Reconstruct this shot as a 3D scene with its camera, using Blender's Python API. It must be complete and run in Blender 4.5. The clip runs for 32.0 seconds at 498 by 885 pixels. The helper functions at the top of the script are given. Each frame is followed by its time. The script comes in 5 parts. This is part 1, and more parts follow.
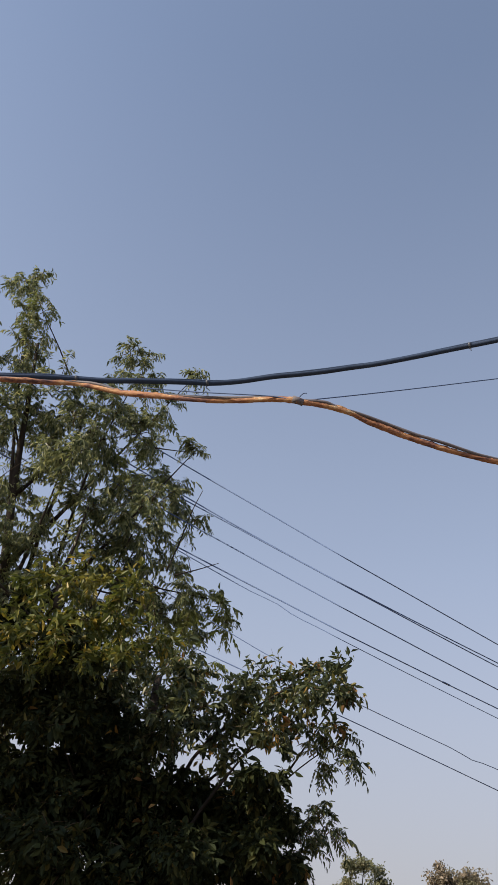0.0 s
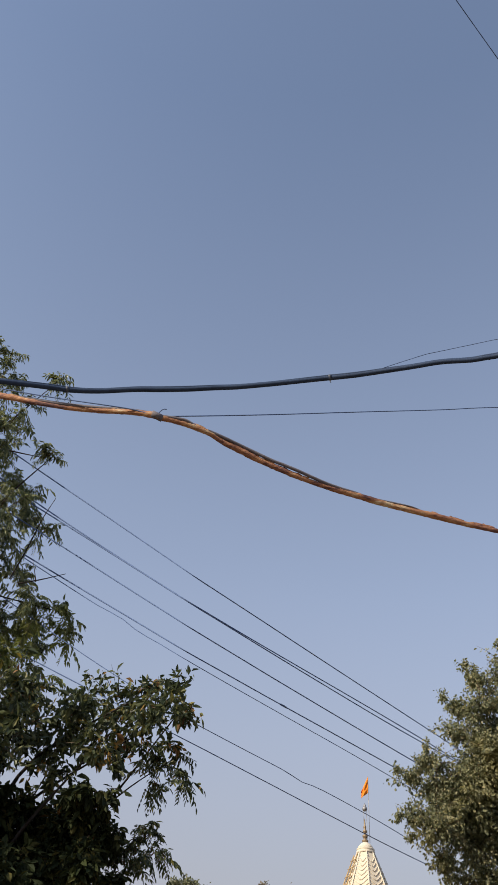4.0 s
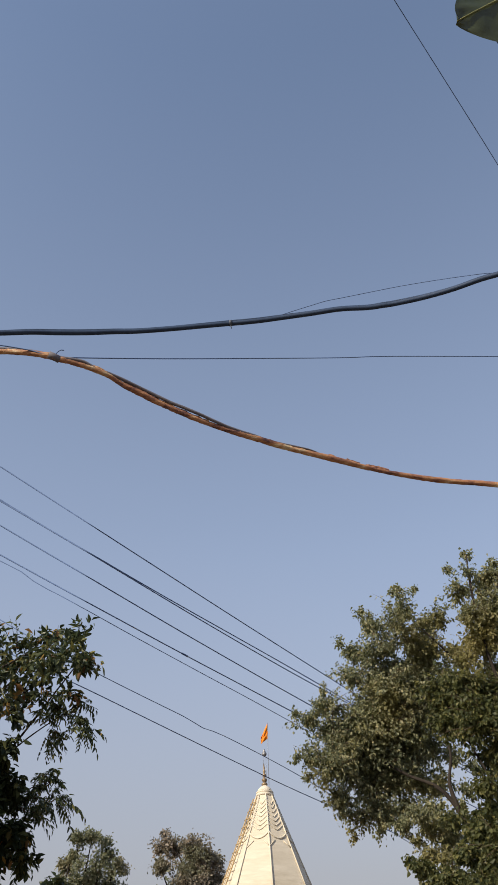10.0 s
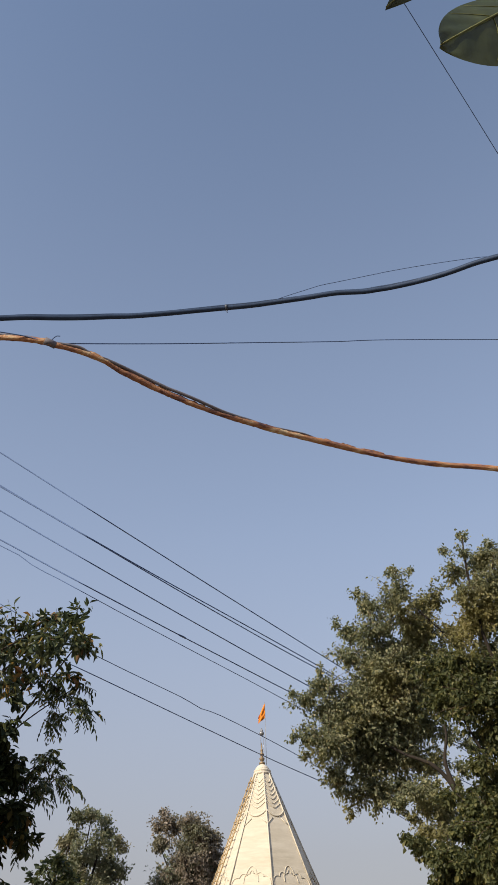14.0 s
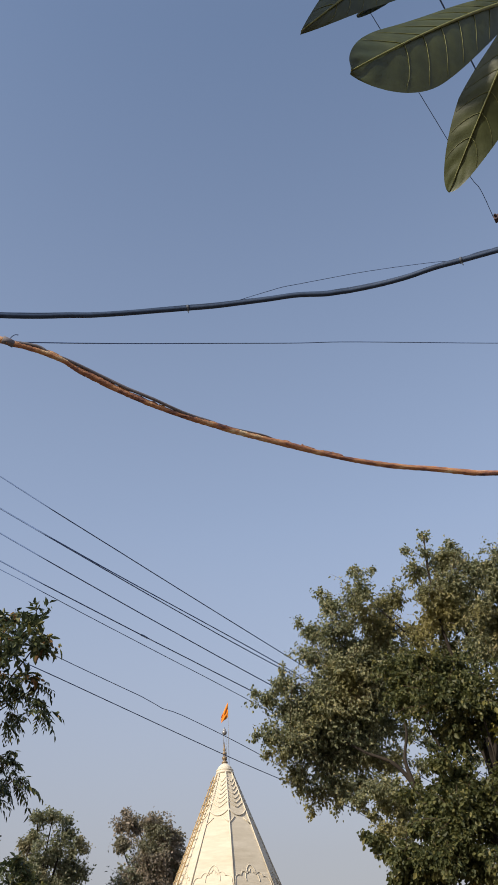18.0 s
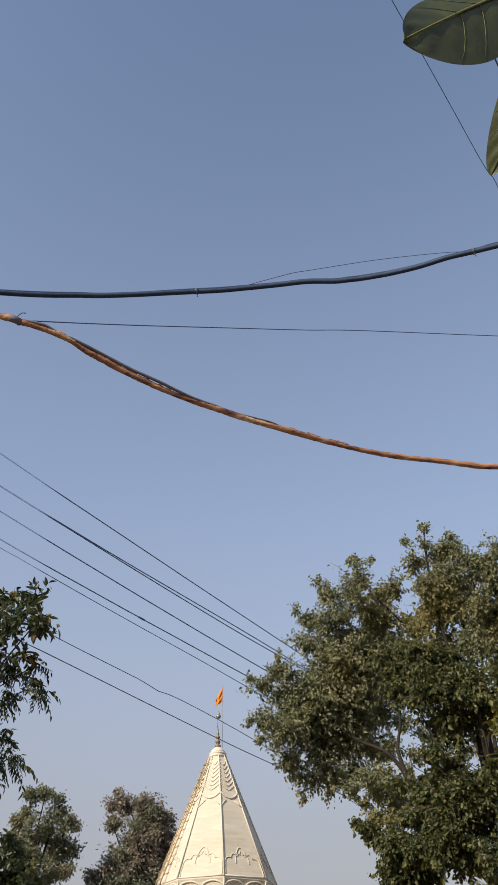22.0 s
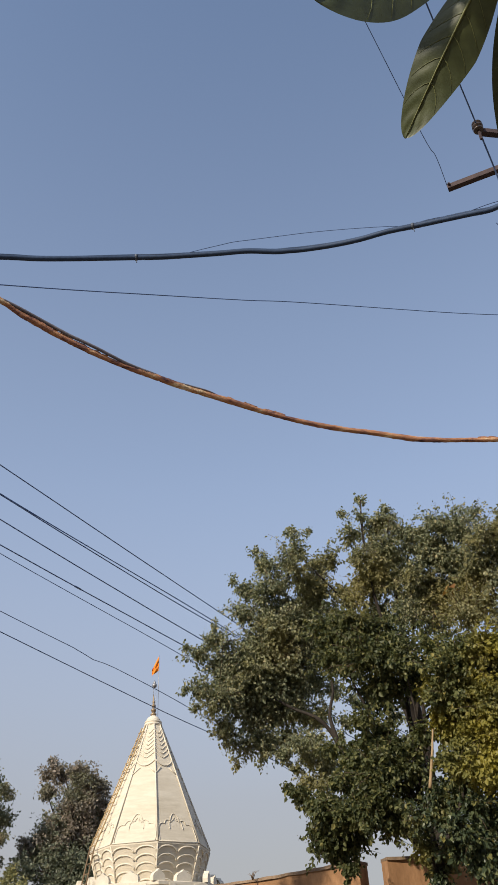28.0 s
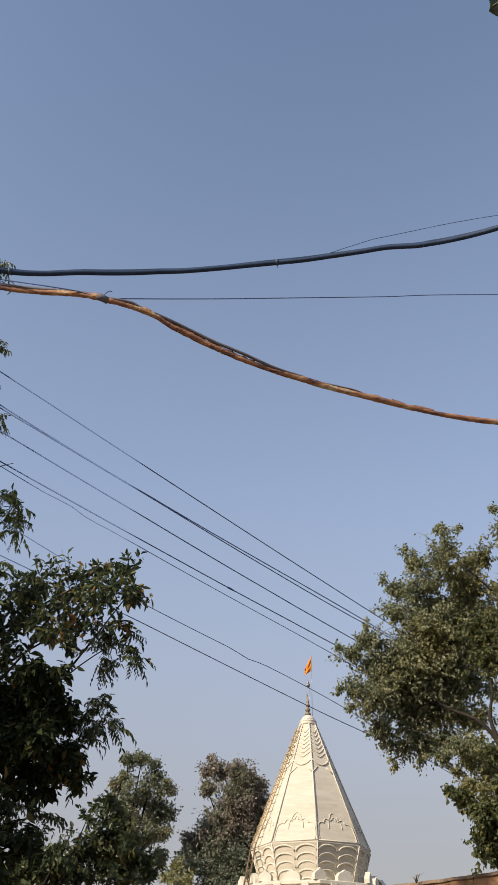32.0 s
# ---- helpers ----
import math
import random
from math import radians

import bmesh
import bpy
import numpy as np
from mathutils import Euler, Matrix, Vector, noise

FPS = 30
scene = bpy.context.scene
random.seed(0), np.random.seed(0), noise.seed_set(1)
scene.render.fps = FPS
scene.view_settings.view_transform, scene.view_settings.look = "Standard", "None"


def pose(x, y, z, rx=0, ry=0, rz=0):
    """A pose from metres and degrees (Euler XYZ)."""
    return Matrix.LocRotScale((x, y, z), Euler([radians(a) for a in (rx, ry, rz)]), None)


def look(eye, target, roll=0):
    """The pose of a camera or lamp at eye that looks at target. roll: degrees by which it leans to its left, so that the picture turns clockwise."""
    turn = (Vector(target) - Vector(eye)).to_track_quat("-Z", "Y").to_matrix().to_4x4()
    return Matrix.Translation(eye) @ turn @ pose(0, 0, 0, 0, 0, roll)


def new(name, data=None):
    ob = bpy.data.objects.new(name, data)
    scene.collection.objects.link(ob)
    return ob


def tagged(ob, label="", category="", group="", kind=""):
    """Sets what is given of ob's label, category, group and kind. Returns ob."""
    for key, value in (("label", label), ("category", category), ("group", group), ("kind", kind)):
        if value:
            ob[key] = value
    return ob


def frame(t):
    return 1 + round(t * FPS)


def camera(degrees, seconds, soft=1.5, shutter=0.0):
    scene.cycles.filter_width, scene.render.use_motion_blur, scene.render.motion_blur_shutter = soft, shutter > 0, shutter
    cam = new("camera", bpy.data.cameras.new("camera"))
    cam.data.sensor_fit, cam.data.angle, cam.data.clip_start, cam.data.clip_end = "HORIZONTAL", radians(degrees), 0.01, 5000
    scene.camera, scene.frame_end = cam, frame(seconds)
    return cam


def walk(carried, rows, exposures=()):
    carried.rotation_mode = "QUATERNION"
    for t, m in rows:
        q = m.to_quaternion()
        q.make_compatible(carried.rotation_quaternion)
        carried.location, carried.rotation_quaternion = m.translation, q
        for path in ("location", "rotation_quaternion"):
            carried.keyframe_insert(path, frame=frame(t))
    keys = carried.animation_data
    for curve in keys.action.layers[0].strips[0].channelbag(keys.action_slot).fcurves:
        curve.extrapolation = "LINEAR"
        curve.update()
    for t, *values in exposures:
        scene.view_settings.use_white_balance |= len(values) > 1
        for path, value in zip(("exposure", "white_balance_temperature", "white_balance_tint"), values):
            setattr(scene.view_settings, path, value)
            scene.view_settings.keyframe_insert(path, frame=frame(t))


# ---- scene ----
cam = camera(33.01, 32.0, soft=1.5)
# seconds, eye x y z, yaw to the left, pitch up, roll
PATH = [
    (0.0, -0.0026, 0.0170, 1.6256, 21.006, 39.788, 7.281),
    (0.5, -0.0072, 0.0135, 1.6287, 19.402, 39.879, 7.766),
    (1.0, -0.0076, 0.0009, 1.6384, 19.020, 39.930, 8.364),
    (1.5, -0.0104, -0.0117, 1.6475, 18.650, 40.081, 8.683),
    (2.0, -0.0031, -0.0100, 1.6454, 16.496, 40.989, 8.379),
    (2.5, 0.0039, 0.0231, 1.6445, 13.329, 41.613, 7.015),
    (4.5, 0.0329, 0.0261, 1.6350, 8.155, 41.819, 3.930),
    (5.0, 0.0303, 0.0347, 1.6312, 7.101, 41.865, 3.941),
    (5.5, 0.0265, 0.0313, 1.6209, 5.652, 41.894, 4.206),
    (6.0, 0.0168, 0.0133, 1.6058, 4.070, 42.168, 4.337),
    (6.5, 0.0141, 0.0042, 1.6092, 2.557, 42.248, 4.032),
    (7.0, 0.0175, 0.0092, 1.6056, 1.405, 42.273, 2.738),
    (7.5, 0.0238, 0.0136, 1.6002, 0.685, 42.297, 1.556),
    (8.0, 0.0237, 0.0334, 1.5889, 0.365, 41.986, 0.274),
    (8.5, 0.0344, 0.0468, 1.5876, 0.240, 41.597, -0.419),
    (9.0, 0.0308, 0.0643, 1.5961, 0.324, 40.719, -0.658),
    (9.5, 0.0338, 0.0697, 1.5881, 0.287, 39.988, -0.995),
    (10.0, 0.0387, 0.0744, 1.5794, 0.066, 39.061, -1.427),
    (10.5, 0.0421, 0.0677, 1.5858, -0.013, 38.782, -1.604),
    (11.0, 0.0354, 0.0676, 1.5855, -0.059, 38.734, -1.564),
    (11.5, 0.0351, 0.0654, 1.5853, -0.045, 38.586, -1.316),
    (12.0, 0.0330, 0.0714, 1.5844, -0.102, 38.315, -1.443),
    (12.5, 0.0476, 0.0662, 1.5796, 0.017, 37.597, -1.314),
    (13.0, 0.0491, 0.0469, 1.5853, -0.099, 37.645, -1.468),
    (13.5, 0.0455, 0.0444, 1.5817, -0.197, 37.763, -1.861),
    (15.5, 0.0385, 0.0414, 1.5713, -0.182, 37.828, -1.507),
    (16.0, 0.0467, 0.0320, 1.5706, -0.293, 37.838, -1.607),
    (16.5, 0.0467, 0.0223, 1.5728, -0.644, 37.849, -1.594),
    (17.0, 0.0627, 0.0310, 1.5723, -1.520, 37.724, -2.061),
    (17.5, 0.0724, 0.0161, 1.5615, -2.917, 37.585, -2.964),
    (18.0, 0.0772, 0.0300, 1.5787, -3.115, 37.637, -3.167),
    (18.5, 0.0689, 0.0549, 1.5818, -3.134, 37.498, -3.228),
    (19.0, 0.0748, 0.0599, 1.5779, -3.298, 37.403, -3.554),
    (19.5, 0.0619, 0.0624, 1.5844, -3.362, 37.290, -3.195),
    (20.0, 0.0678, 0.0928, 1.5869, -3.202, 36.963, -3.100),
    (20.5, 0.0751, 0.1225, 1.6004, -2.803, 36.942, -2.782),
    (21.0, 0.0679, 0.0698, 1.6067, -2.732, 36.738, -2.081),
    (21.5, 0.0622, 0.0462, 1.5947, -2.856, 36.732, -1.826),
    (22.0, 0.0584, 0.0525, 1.5980, -2.907, 36.682, -1.298),
    (22.5, 0.0631, 0.0686, 1.5909, -2.920, 36.687, -1.457),
    (23.0, 0.0681, 0.1068, 1.5948, -2.799, 36.300, -1.543),
    (23.5, 0.0731, 0.1260, 1.5882, -2.858, 36.006, -2.085),
    (24.0, 0.0838, 0.1356, 1.5854, -2.879, 35.359, -2.345),
    (24.5, 0.0886, 0.1237, 1.5778, -3.290, 34.811, -2.761),
    (25.0, 0.0872, 0.1001, 1.5804, -3.726, 34.708, -3.260),
    (25.5, 0.0963, 0.0789, 1.5898, -5.336, 34.702, -3.271),
    (26.0, 0.1020, 0.0456, 1.5873, -7.171, 34.600, -3.428),
    (26.5, 0.1133, 0.0413, 1.5807, -9.227, 34.496, -3.623),
    (28.5, 0.0680, 0.0573, 1.5748, -6.806, 34.699, -2.689),
    (29.0, 0.0556, 0.0626, 1.5714, -5.360, 34.789, -2.009),
    (29.5, 0.0404, 0.0447, 1.5703, -2.703, 34.790, -0.788),
    (30.0, 0.0341, 0.0311, 1.5801, -1.395, 34.701, -0.244),
    (30.5, 0.0449, 0.0276, 1.5774, -0.745, 34.701, 0.022),
    (31.0, 0.0454, 0.0379, 1.5793, 0.038, 34.761, -0.075),
    (31.5, 0.0467, 0.0227, 1.5628, 2.214, 34.822, 0.703),
    (32.0, 0.0418, 0.0186, 1.5559, 3.976, 34.793, 1.173),
]
walk(cam, [(t, pose(x, y, z, 90 + pitch, 0, yaw) @ pose(0, 0, 0, 0, 0, roll)) for t, x, y, z, yaw, pitch, roll in PATH], exposures=[(0.0, 0.57, 6960.0, 12.0), (2.0, 0.53, 6860.0, 12.0), (5.0, 0.4, 6640.0, 11.0), (9.0, 0.38, 6580.0, 10.0), (16.0, 0.38, 6530.0, 10.0), (18.0, 0.4, 6490.0, 10.0), (24.0, 0.38, 6450.0, 10.0), (26.0, 0.47, 6450.0, 10.0), (29.0, 0.39, 6360.0, 9.0), (32.0, 0.41, 6440.0, 10.0)])

# ---- light: hazy clear sky, afternoon sun behind the eye on its left ----
SUN_ELEV, SUN_TURN = radians(32), radians(226)   # clockwise from +y
to_sun = Vector((math.sin(SUN_TURN) * math.cos(SUN_ELEV), math.cos(SUN_TURN) * math.cos(SUN_ELEV), math.sin(SUN_ELEV)))
world = bpy.data.worlds.new("world")
scene.world = world
world.use_nodes = True
wn, wl = world.node_tree.nodes, world.node_tree.links
sky = wn.new("ShaderNodeTexSky")
sky.sky_type, sky.sun_disc = "NISHITA", False
sky.sun_elevation, sky.sun_rotation = SUN_ELEV, SUN_TURN
sky.air_density, sky.dust_density, sky.ozone_density, sky.altitude = 1.0, 0.7, 2.0, 200
grey = wn.new("ShaderNodeHueSaturation")
grey.inputs["Saturation"].default_value = 0.85
wl.new(sky.outputs["Color"], grey.inputs["Color"])
# dust haze that thickens towards the horizon all round
way = wn.new("ShaderNodeTexCoord")
split = wn.new("ShaderNodeSeparateXYZ")
wl.new(way.outputs["Generated"], split.inputs["Vector"])
thick = wn.new("ShaderNodeValToRGB")
thick.color_ramp.elements.new(0.2)
thick.color_ramp.elements.new(0.55)
for e, (p, v) in zip(thick.color_ramp.elements, ((0.0, 0.96), (0.2, 0.84), (0.55, 0.32), (0.9, 0.0))):
    e.position, e.color = p, (v, v, v, 1)
wl.new(split.outputs["Z"], thick.inputs["Fac"])
hazed = wn.new("ShaderNodeMix")
hazed.data_type = "RGBA"
tone = wn.new("ShaderNodeValToRGB")
for e, (p, v) in zip(tone.color_ramp.elements, ((0.14, (0.502, 0.469, 0.45)), (0.52, (0.55, 0.61, 0.76)))):
    e.position, e.color = p, (*v, 1)
wl.new(split.outputs["Z"], tone.inputs["Fac"])
lift = wn.new("ShaderNodeVectorMath")
lift.operation = "SCALE"
lift.inputs["Scale"].default_value = 4.0
wl.new(tone.outputs["Color"], lift.inputs[0])
wl.new(lift.outputs["Vector"], hazed.inputs["B"])
wl.new(thick.outputs["Color"], hazed.inputs["Factor"])
wl.new(grey.outputs["Color"], hazed.inputs["A"])
wl.new(hazed.outputs["Result"], wn["Background"].inputs["Color"])
wn["Background"].inputs["Strength"].default_value = 0.15
sun = new("sun", bpy.data.lights.new("sun", "SUN"))
sun.data.energy, sun.data.angle, sun.data.color = 3.9, radians(0.8), (1.0, 0.88, 0.7)
sun.matrix_world = look(to_sun * 60, (0, 0, 0))


# ---- materials ----
def mat(name, rough=0.8, metal=0.0, spec=0.4):
    m = bpy.data.materials.new(name)
    m.use_nodes = True
    b = m.node_tree.nodes["Principled BSDF"]
    b.inputs["Roughness"].default_value, b.inputs["Metallic"].default_value = rough, metal
    b.inputs["Specular IOR Level"].default_value = spec
    return m, m.node_tree.nodes, m.node_tree.links, b


def ramp(n, l, source, stops):
    r = n.new("ShaderNodeValToRGB")
    while len(r.color_ramp.elements) < len(stops):
        r.color_ramp.elements.new(0.5)
    for e, (p, c) in zip(r.color_ramp.elements, stops):
        e.position, e.color = p, (*c, 1)
    l.new(source, r.inputs["Fac"])
    return r.outputs["Color"]


def noise_tex(n, l, scale, detail=5.0, rough=0.6, stretch=None):
    tc = n.new("ShaderNodeTexCoord")
    t = n.new("ShaderNodeTexNoise")
    t.inputs["Scale"].default_value, t.inputs["Detail"].default_value, t.inputs["Roughness"].default_value = scale, detail, rough
    if stretch:
        mp = n.new("ShaderNodeMapping")
        mp.inputs["Scale"].default_value = stretch
        l.new(tc.outputs["Object"], mp.inputs["Vector"])
        l.new(mp.outputs["Vector"], t.inputs["Vector"])
    else:
        l.new(tc.outputs["Object"], t.inputs["Vector"])
    return t.outputs["Fac"]


def mix(n, l, a, b, fac, kind="MIX"):
    x = n.new("ShaderNodeMix")
    x.data_type, x.blend_type = "RGBA", kind
    for sock, v in ((x.inputs["Factor"], fac), (x.inputs["A"], a), (x.inputs["B"], b)):
        if isinstance(v, bpy.types.NodeSocket):
            l.new(v, sock)
        else:
            sock.default_value = v if isinstance(v, float) else (*v, 1)
    return x.outputs["Result"]


def bump(n, l, b, height, strength=0.3, dist=0.01):
    u = n.new("ShaderNodeBump")
    u.inputs["Strength"].default_value, u.inputs["Distance"].default_value = strength, dist
    l.new(height, u.inputs["Height"])
    l.new(u.outputs["Normal"], b.inputs["Normal"])


def surface(name, dark, light, scale, rough=0.85, metal=0.0, spec=0.3, fine=8.0, strength=0.25, dist=0.01, stretch=None):
    """A surface that varies from dark to light in patches and in fine grain."""
    m, n, l, b = mat(name, rough, metal, spec)
    big, small = noise_tex(n, l, scale, 4.0, 0.55, stretch), noise_tex(n, l, scale * fine, 6.0, 0.7, stretch)
    c1 = ramp(n, l, big, [(0.3, dark), (0.7, light)])
    c2 = ramp(n, l, small, [(0.3, tuple(0.78 * v for v in dark)), (0.75, light)])
    l.new(mix(n, l, c1, c2, 0.45), b.inputs["Base Color"])
    bump(n, l, b, small, strength, dist)
    return m


def foliage(name, stops, patch=None, patch_scale=0.5, thin=0.35, rough=0.5, patch_from=0.55, spec=0.35):
    """Leaf with light passing through; each leaf takes its own tone, whole patches may turn."""
    m, n, l, b = mat(name, rough, 0.0, spec)
    geo = n.new("ShaderNodeNewGeometry")
    col = ramp(n, l, geo.outputs["Random Per Island"], stops)
    if patch:
        f = ramp(n, l, noise_tex(n, l, patch_scale, 2.0), [(patch_from, (0, 0, 0)), (patch_from + 0.14, (0.85, 0.85, 0.85))])
        col = mix(n, l, col, patch, f)
    l.new(col, b.inputs["Base Color"])
    tr = n.new("ShaderNodeBsdfTranslucent")
    l.new(mix(n, l, col, (1.0, 1.0, 0.45), 0.35, "MULTIPLY"), tr.inputs["Color"])
    ms = n.new("ShaderNodeMixShader")
    ms.inputs["Fac"].default_value = thin
    l.new(b.outputs["BSDF"], ms.inputs[1])
    l.new(tr.outputs["BSDF"], ms.inputs[2])
    l.new(ms.outputs["Shader"], n["Material Output"].inputs["Surface"])
    return m


M_EARTH = surface("dry_earth", (0.12, 0.09, 0.065), (0.22, 0.175, 0.125), 0.35, 0.95, fine=20)
M_WHITE = surface("cream_limewash", (0.55, 0.475, 0.355), (0.74, 0.67, 0.55), 0.8, 0.8, fine=7, strength=0.25, dist=0.008, stretch=(0.4, 0.4, 2.2))
M_TRIM = surface("trim_limewash", (0.63, 0.565, 0.45), (0.76, 0.69, 0.57), 1.6, 0.7, fine=6, strength=0.15, dist=0.004)
M_GOLD = surface("brass", (0.2, 0.14, 0.085), (0.36, 0.27, 0.17), 6, 0.5, 0.4, fine=5, strength=0.1, dist=0.002)
M_SILVER = surface("dull_steel", (0.2, 0.2, 0.21), (0.38, 0.38, 0.39), 9, 0.5, 0.6, fine=5, strength=0.1, dist=0.002)
M_FLAG = surface("saffron_cloth", (0.75, 0.2, 0.015), (0.88, 0.29, 0.03), 4, 0.85, fine=30, strength=0.2, dist=0.002)
M_LADDER = surface("ochre_bamboo", (0.36, 0.25, 0.13), (0.54, 0.4, 0.22), 4, 0.7, fine=6)
M_LADDER_DARK = surface("dark_bamboo", (0.13, 0.085, 0.05), (0.26, 0.175, 0.1), 4, 0.75, fine=6)
M_WALL = surface("ochre_plaster", (0.17, 0.085, 0.038), (0.4, 0.225, 0.115), 1.4, 0.92, fine=7, strength=0.5, dist=0.02, stretch=(1, 1, 0.45))
M_CAP = surface("weathered_cement", (0.13, 0.085, 0.055), (0.32, 0.225, 0.15), 2.0, 0.92, fine=8, strength=0.5, dist=0.01)
M_BARK = surface("grey_brown_bark", (0.022, 0.018, 0.015), (0.055, 0.044, 0.036), 5, 0.95, fine=5, strength=0.8, dist=0.02, stretch=(1, 1, 0.25))
M_BARE = surface("barkless_wood", (0.22, 0.15, 0.08), (0.38, 0.27, 0.15), 8, 0.85, fine=5, stretch=(1, 1, 0.2))
M_TWIG = surface("twig_bark", (0.07, 0.05, 0.035), (0.14, 0.1, 0.065), 12, 0.9, fine=4)
M_BLACK = surface("black_cable_sheath", (0.015, 0.032, 0.075), (0.04, 0.07, 0.14), 14, 0.6, 0.0, 0.3, fine=5, strength=0.3, dist=0.002)
M_WIRE = surface("weathered_wire", (0.075, 0.122, 0.25), (0.125, 0.185, 0.345), 5, 0.6, 0.0, 0.1, fine=6, strength=0.1, dist=0.001)
M_STRAND = surface("dusty_strand", (0.1, 0.093, 0.115), (0.21, 0.195, 0.22), 16, 0.7, 0.0, 0.3, fine=5, strength=0.3, dist=0.002)
M_TIE = surface("grey_tie", (0.05, 0.062, 0.09), (0.12, 0.14, 0.185), 30, 0.5)
M_RUST = surface("rusty_steel", (0.045, 0.036, 0.04), (0.1, 0.07, 0.07), 12, 0.8, 0.3, fine=5, strength=0.5, dist=0.004)
M_PORC = surface("brown_glaze", (0.03, 0.022, 0.02), (0.07, 0.045, 0.035), 8, 0.2, 0.0, 0.6)
M_POLE = surface("pole_concrete", (0.24, 0.22, 0.2), (0.4, 0.38, 0.35), 2.5, 0.9, fine=9, strength=0.4)
M_PALE = surface("pale_wire_wrap", (0.32, 0.32, 0.31), (0.55, 0.54, 0.5), 30, 0.6)


def tape_material():
    """Old cloth tape: orange, straw and dark brown bands that wind round the cable."""
    m, n, l, b = mat("peeling_cable_tape", 0.7, 0.0, 0.3)
    patch, grain = noise_tex(n, l, 13, 5.0, 0.7, (0.45, 0.8, 1.6)), noise_tex(n, l, 120, 6.0, 0.75, (0.14, 0.7, 1.0))
    col = ramp(n, l, patch, [(0.3, (0.045, 0.03, 0.045)), (0.4, (0.17, 0.085, 0.08)), (0.48, (0.4, 0.19, 0.11)), (0.57, (0.5, 0.27, 0.14)), (0.64, (0.7, 0.55, 0.36))])
    dirt = ramp(n, l, grain, [(0.34, (0.3, 0.22, 0.2)), (0.52, (1, 1, 1))])
    l.new(mix(n, l, col, dirt, 0.65, "MULTIPLY"), b.inputs["Base Color"])
    bump(n, l, b, grain, 0.8, 0.005)
    return m


M_TAPE = tape_material()
M_LEAF_R = foliage("olive_leaf", [(0.0, (0.122, 0.139, 0.084)), (0.35, (0.2, 0.218, 0.131)), (0.7, (0.306, 0.319, 0.192)), (0.94, (0.45, 0.43, 0.265)), (1.0, (0.52, 0.44, 0.25))], (0.3, 0.262, 0.1), 0.5, 0.47, patch_from=0.51)
M_LEAF_Y = foliage("yellow_green_leaf", [(0.0, (0.075, 0.088, 0.034)), (0.35, (0.12, 0.132, 0.05)), (0.7, (0.18, 0.187, 0.067)), (0.94, (0.27, 0.25, 0.085)), (1.0, (0.36, 0.29, 0.09))], (0.34, 0.29, 0.05), 0.7, 0.43, patch_from=0.43)
M_LEAF_O = foliage("roadside_green_leaf", [(0.0, (0.06, 0.074, 0.032)), (0.4, (0.098, 0.112, 0.046)), (0.8, (0.155, 0.163, 0.064)), (1.0, (0.25, 0.23, 0.085))], (0.26, 0.225, 0.06), 0.6, 0.45, patch_from=0.57)
# broadleaf tree's leaf in shaded, half-lit and sunlit tones: light put into colour
M_LEAF_B = foliage("shade_dark_leaf", [(0.0, (0.014, 0.021, 0.01)), (0.5, (0.024, 0.034, 0.014)), (0.86, (0.045, 0.056, 0.02)), (0.99, (0.1, 0.09, 0.03)), (1.0, (0.18, 0.1, 0.04))], None, 0.8, 0.12, 0.7, spec=0.15)
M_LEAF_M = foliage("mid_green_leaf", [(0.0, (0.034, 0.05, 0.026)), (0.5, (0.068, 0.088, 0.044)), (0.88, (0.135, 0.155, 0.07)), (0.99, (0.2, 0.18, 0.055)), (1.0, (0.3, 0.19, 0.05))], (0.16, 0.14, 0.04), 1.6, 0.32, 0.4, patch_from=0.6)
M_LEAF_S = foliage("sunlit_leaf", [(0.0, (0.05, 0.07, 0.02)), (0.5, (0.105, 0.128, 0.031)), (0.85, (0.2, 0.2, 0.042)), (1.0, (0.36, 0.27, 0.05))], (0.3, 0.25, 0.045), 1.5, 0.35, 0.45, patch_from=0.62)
M_LEAF_N = foliage("feathery_leaf", [(0.0, (0.07, 0.095, 0.05)), (0.5, (0.15, 0.178, 0.092)), (0.85, (0.29, 0.312, 0.16)), (1.0, (0.42, 0.42, 0.22))], (0.2, 0.23, 0.06), 0.7, 0.45, 0.36, patch_from=0.6)
# distant leaves, lightened and greyed: the air's haze is mixed into their colour
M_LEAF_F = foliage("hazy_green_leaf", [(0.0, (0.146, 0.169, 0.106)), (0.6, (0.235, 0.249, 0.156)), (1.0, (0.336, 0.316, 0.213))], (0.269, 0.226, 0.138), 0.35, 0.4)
M_LEAF_D = foliage("hazy_dry_brown_leaf", [(0.0, (0.190, 0.169, 0.138)), (0.5, (0.291, 0.249, 0.200)), (1.0, (0.403, 0.333, 0.275))], (0.190, 0.198, 0.125), 0.4, 0.4, patch_from=0.5)
M_LEAF_G = foliage("hazy_dull_green_leaf", [(0.0, (0.095, 0.113, 0.075)), (0.6, (0.157, 0.175, 0.112)), (1.0, (0.224, 0.226, 0.156))], (0.246, 0.215, 0.163), 0.4, 0.25, patch_from=0.6)
M_LEAF_P = foliage("pale_yellow_leaf", [(0.0, (0.16, 0.17, 0.08)), (0.6, (0.26, 0.25, 0.1)), (1.0, (0.38, 0.33, 0.14))])
M_WILT = foliage("dead_leaf", [(0.0, (0.12, 0.07, 0.04)), (0.5, (0.2, 0.12, 0.06)), (1.0, (0.26, 0.16, 0.07))])
M_ORANGE = foliage("withered_leaf", [(0.0, (0.26, 0.12, 0.035)), (0.5, (0.34, 0.22, 0.06)), (1.0, (0.2, 0.09, 0.04))])


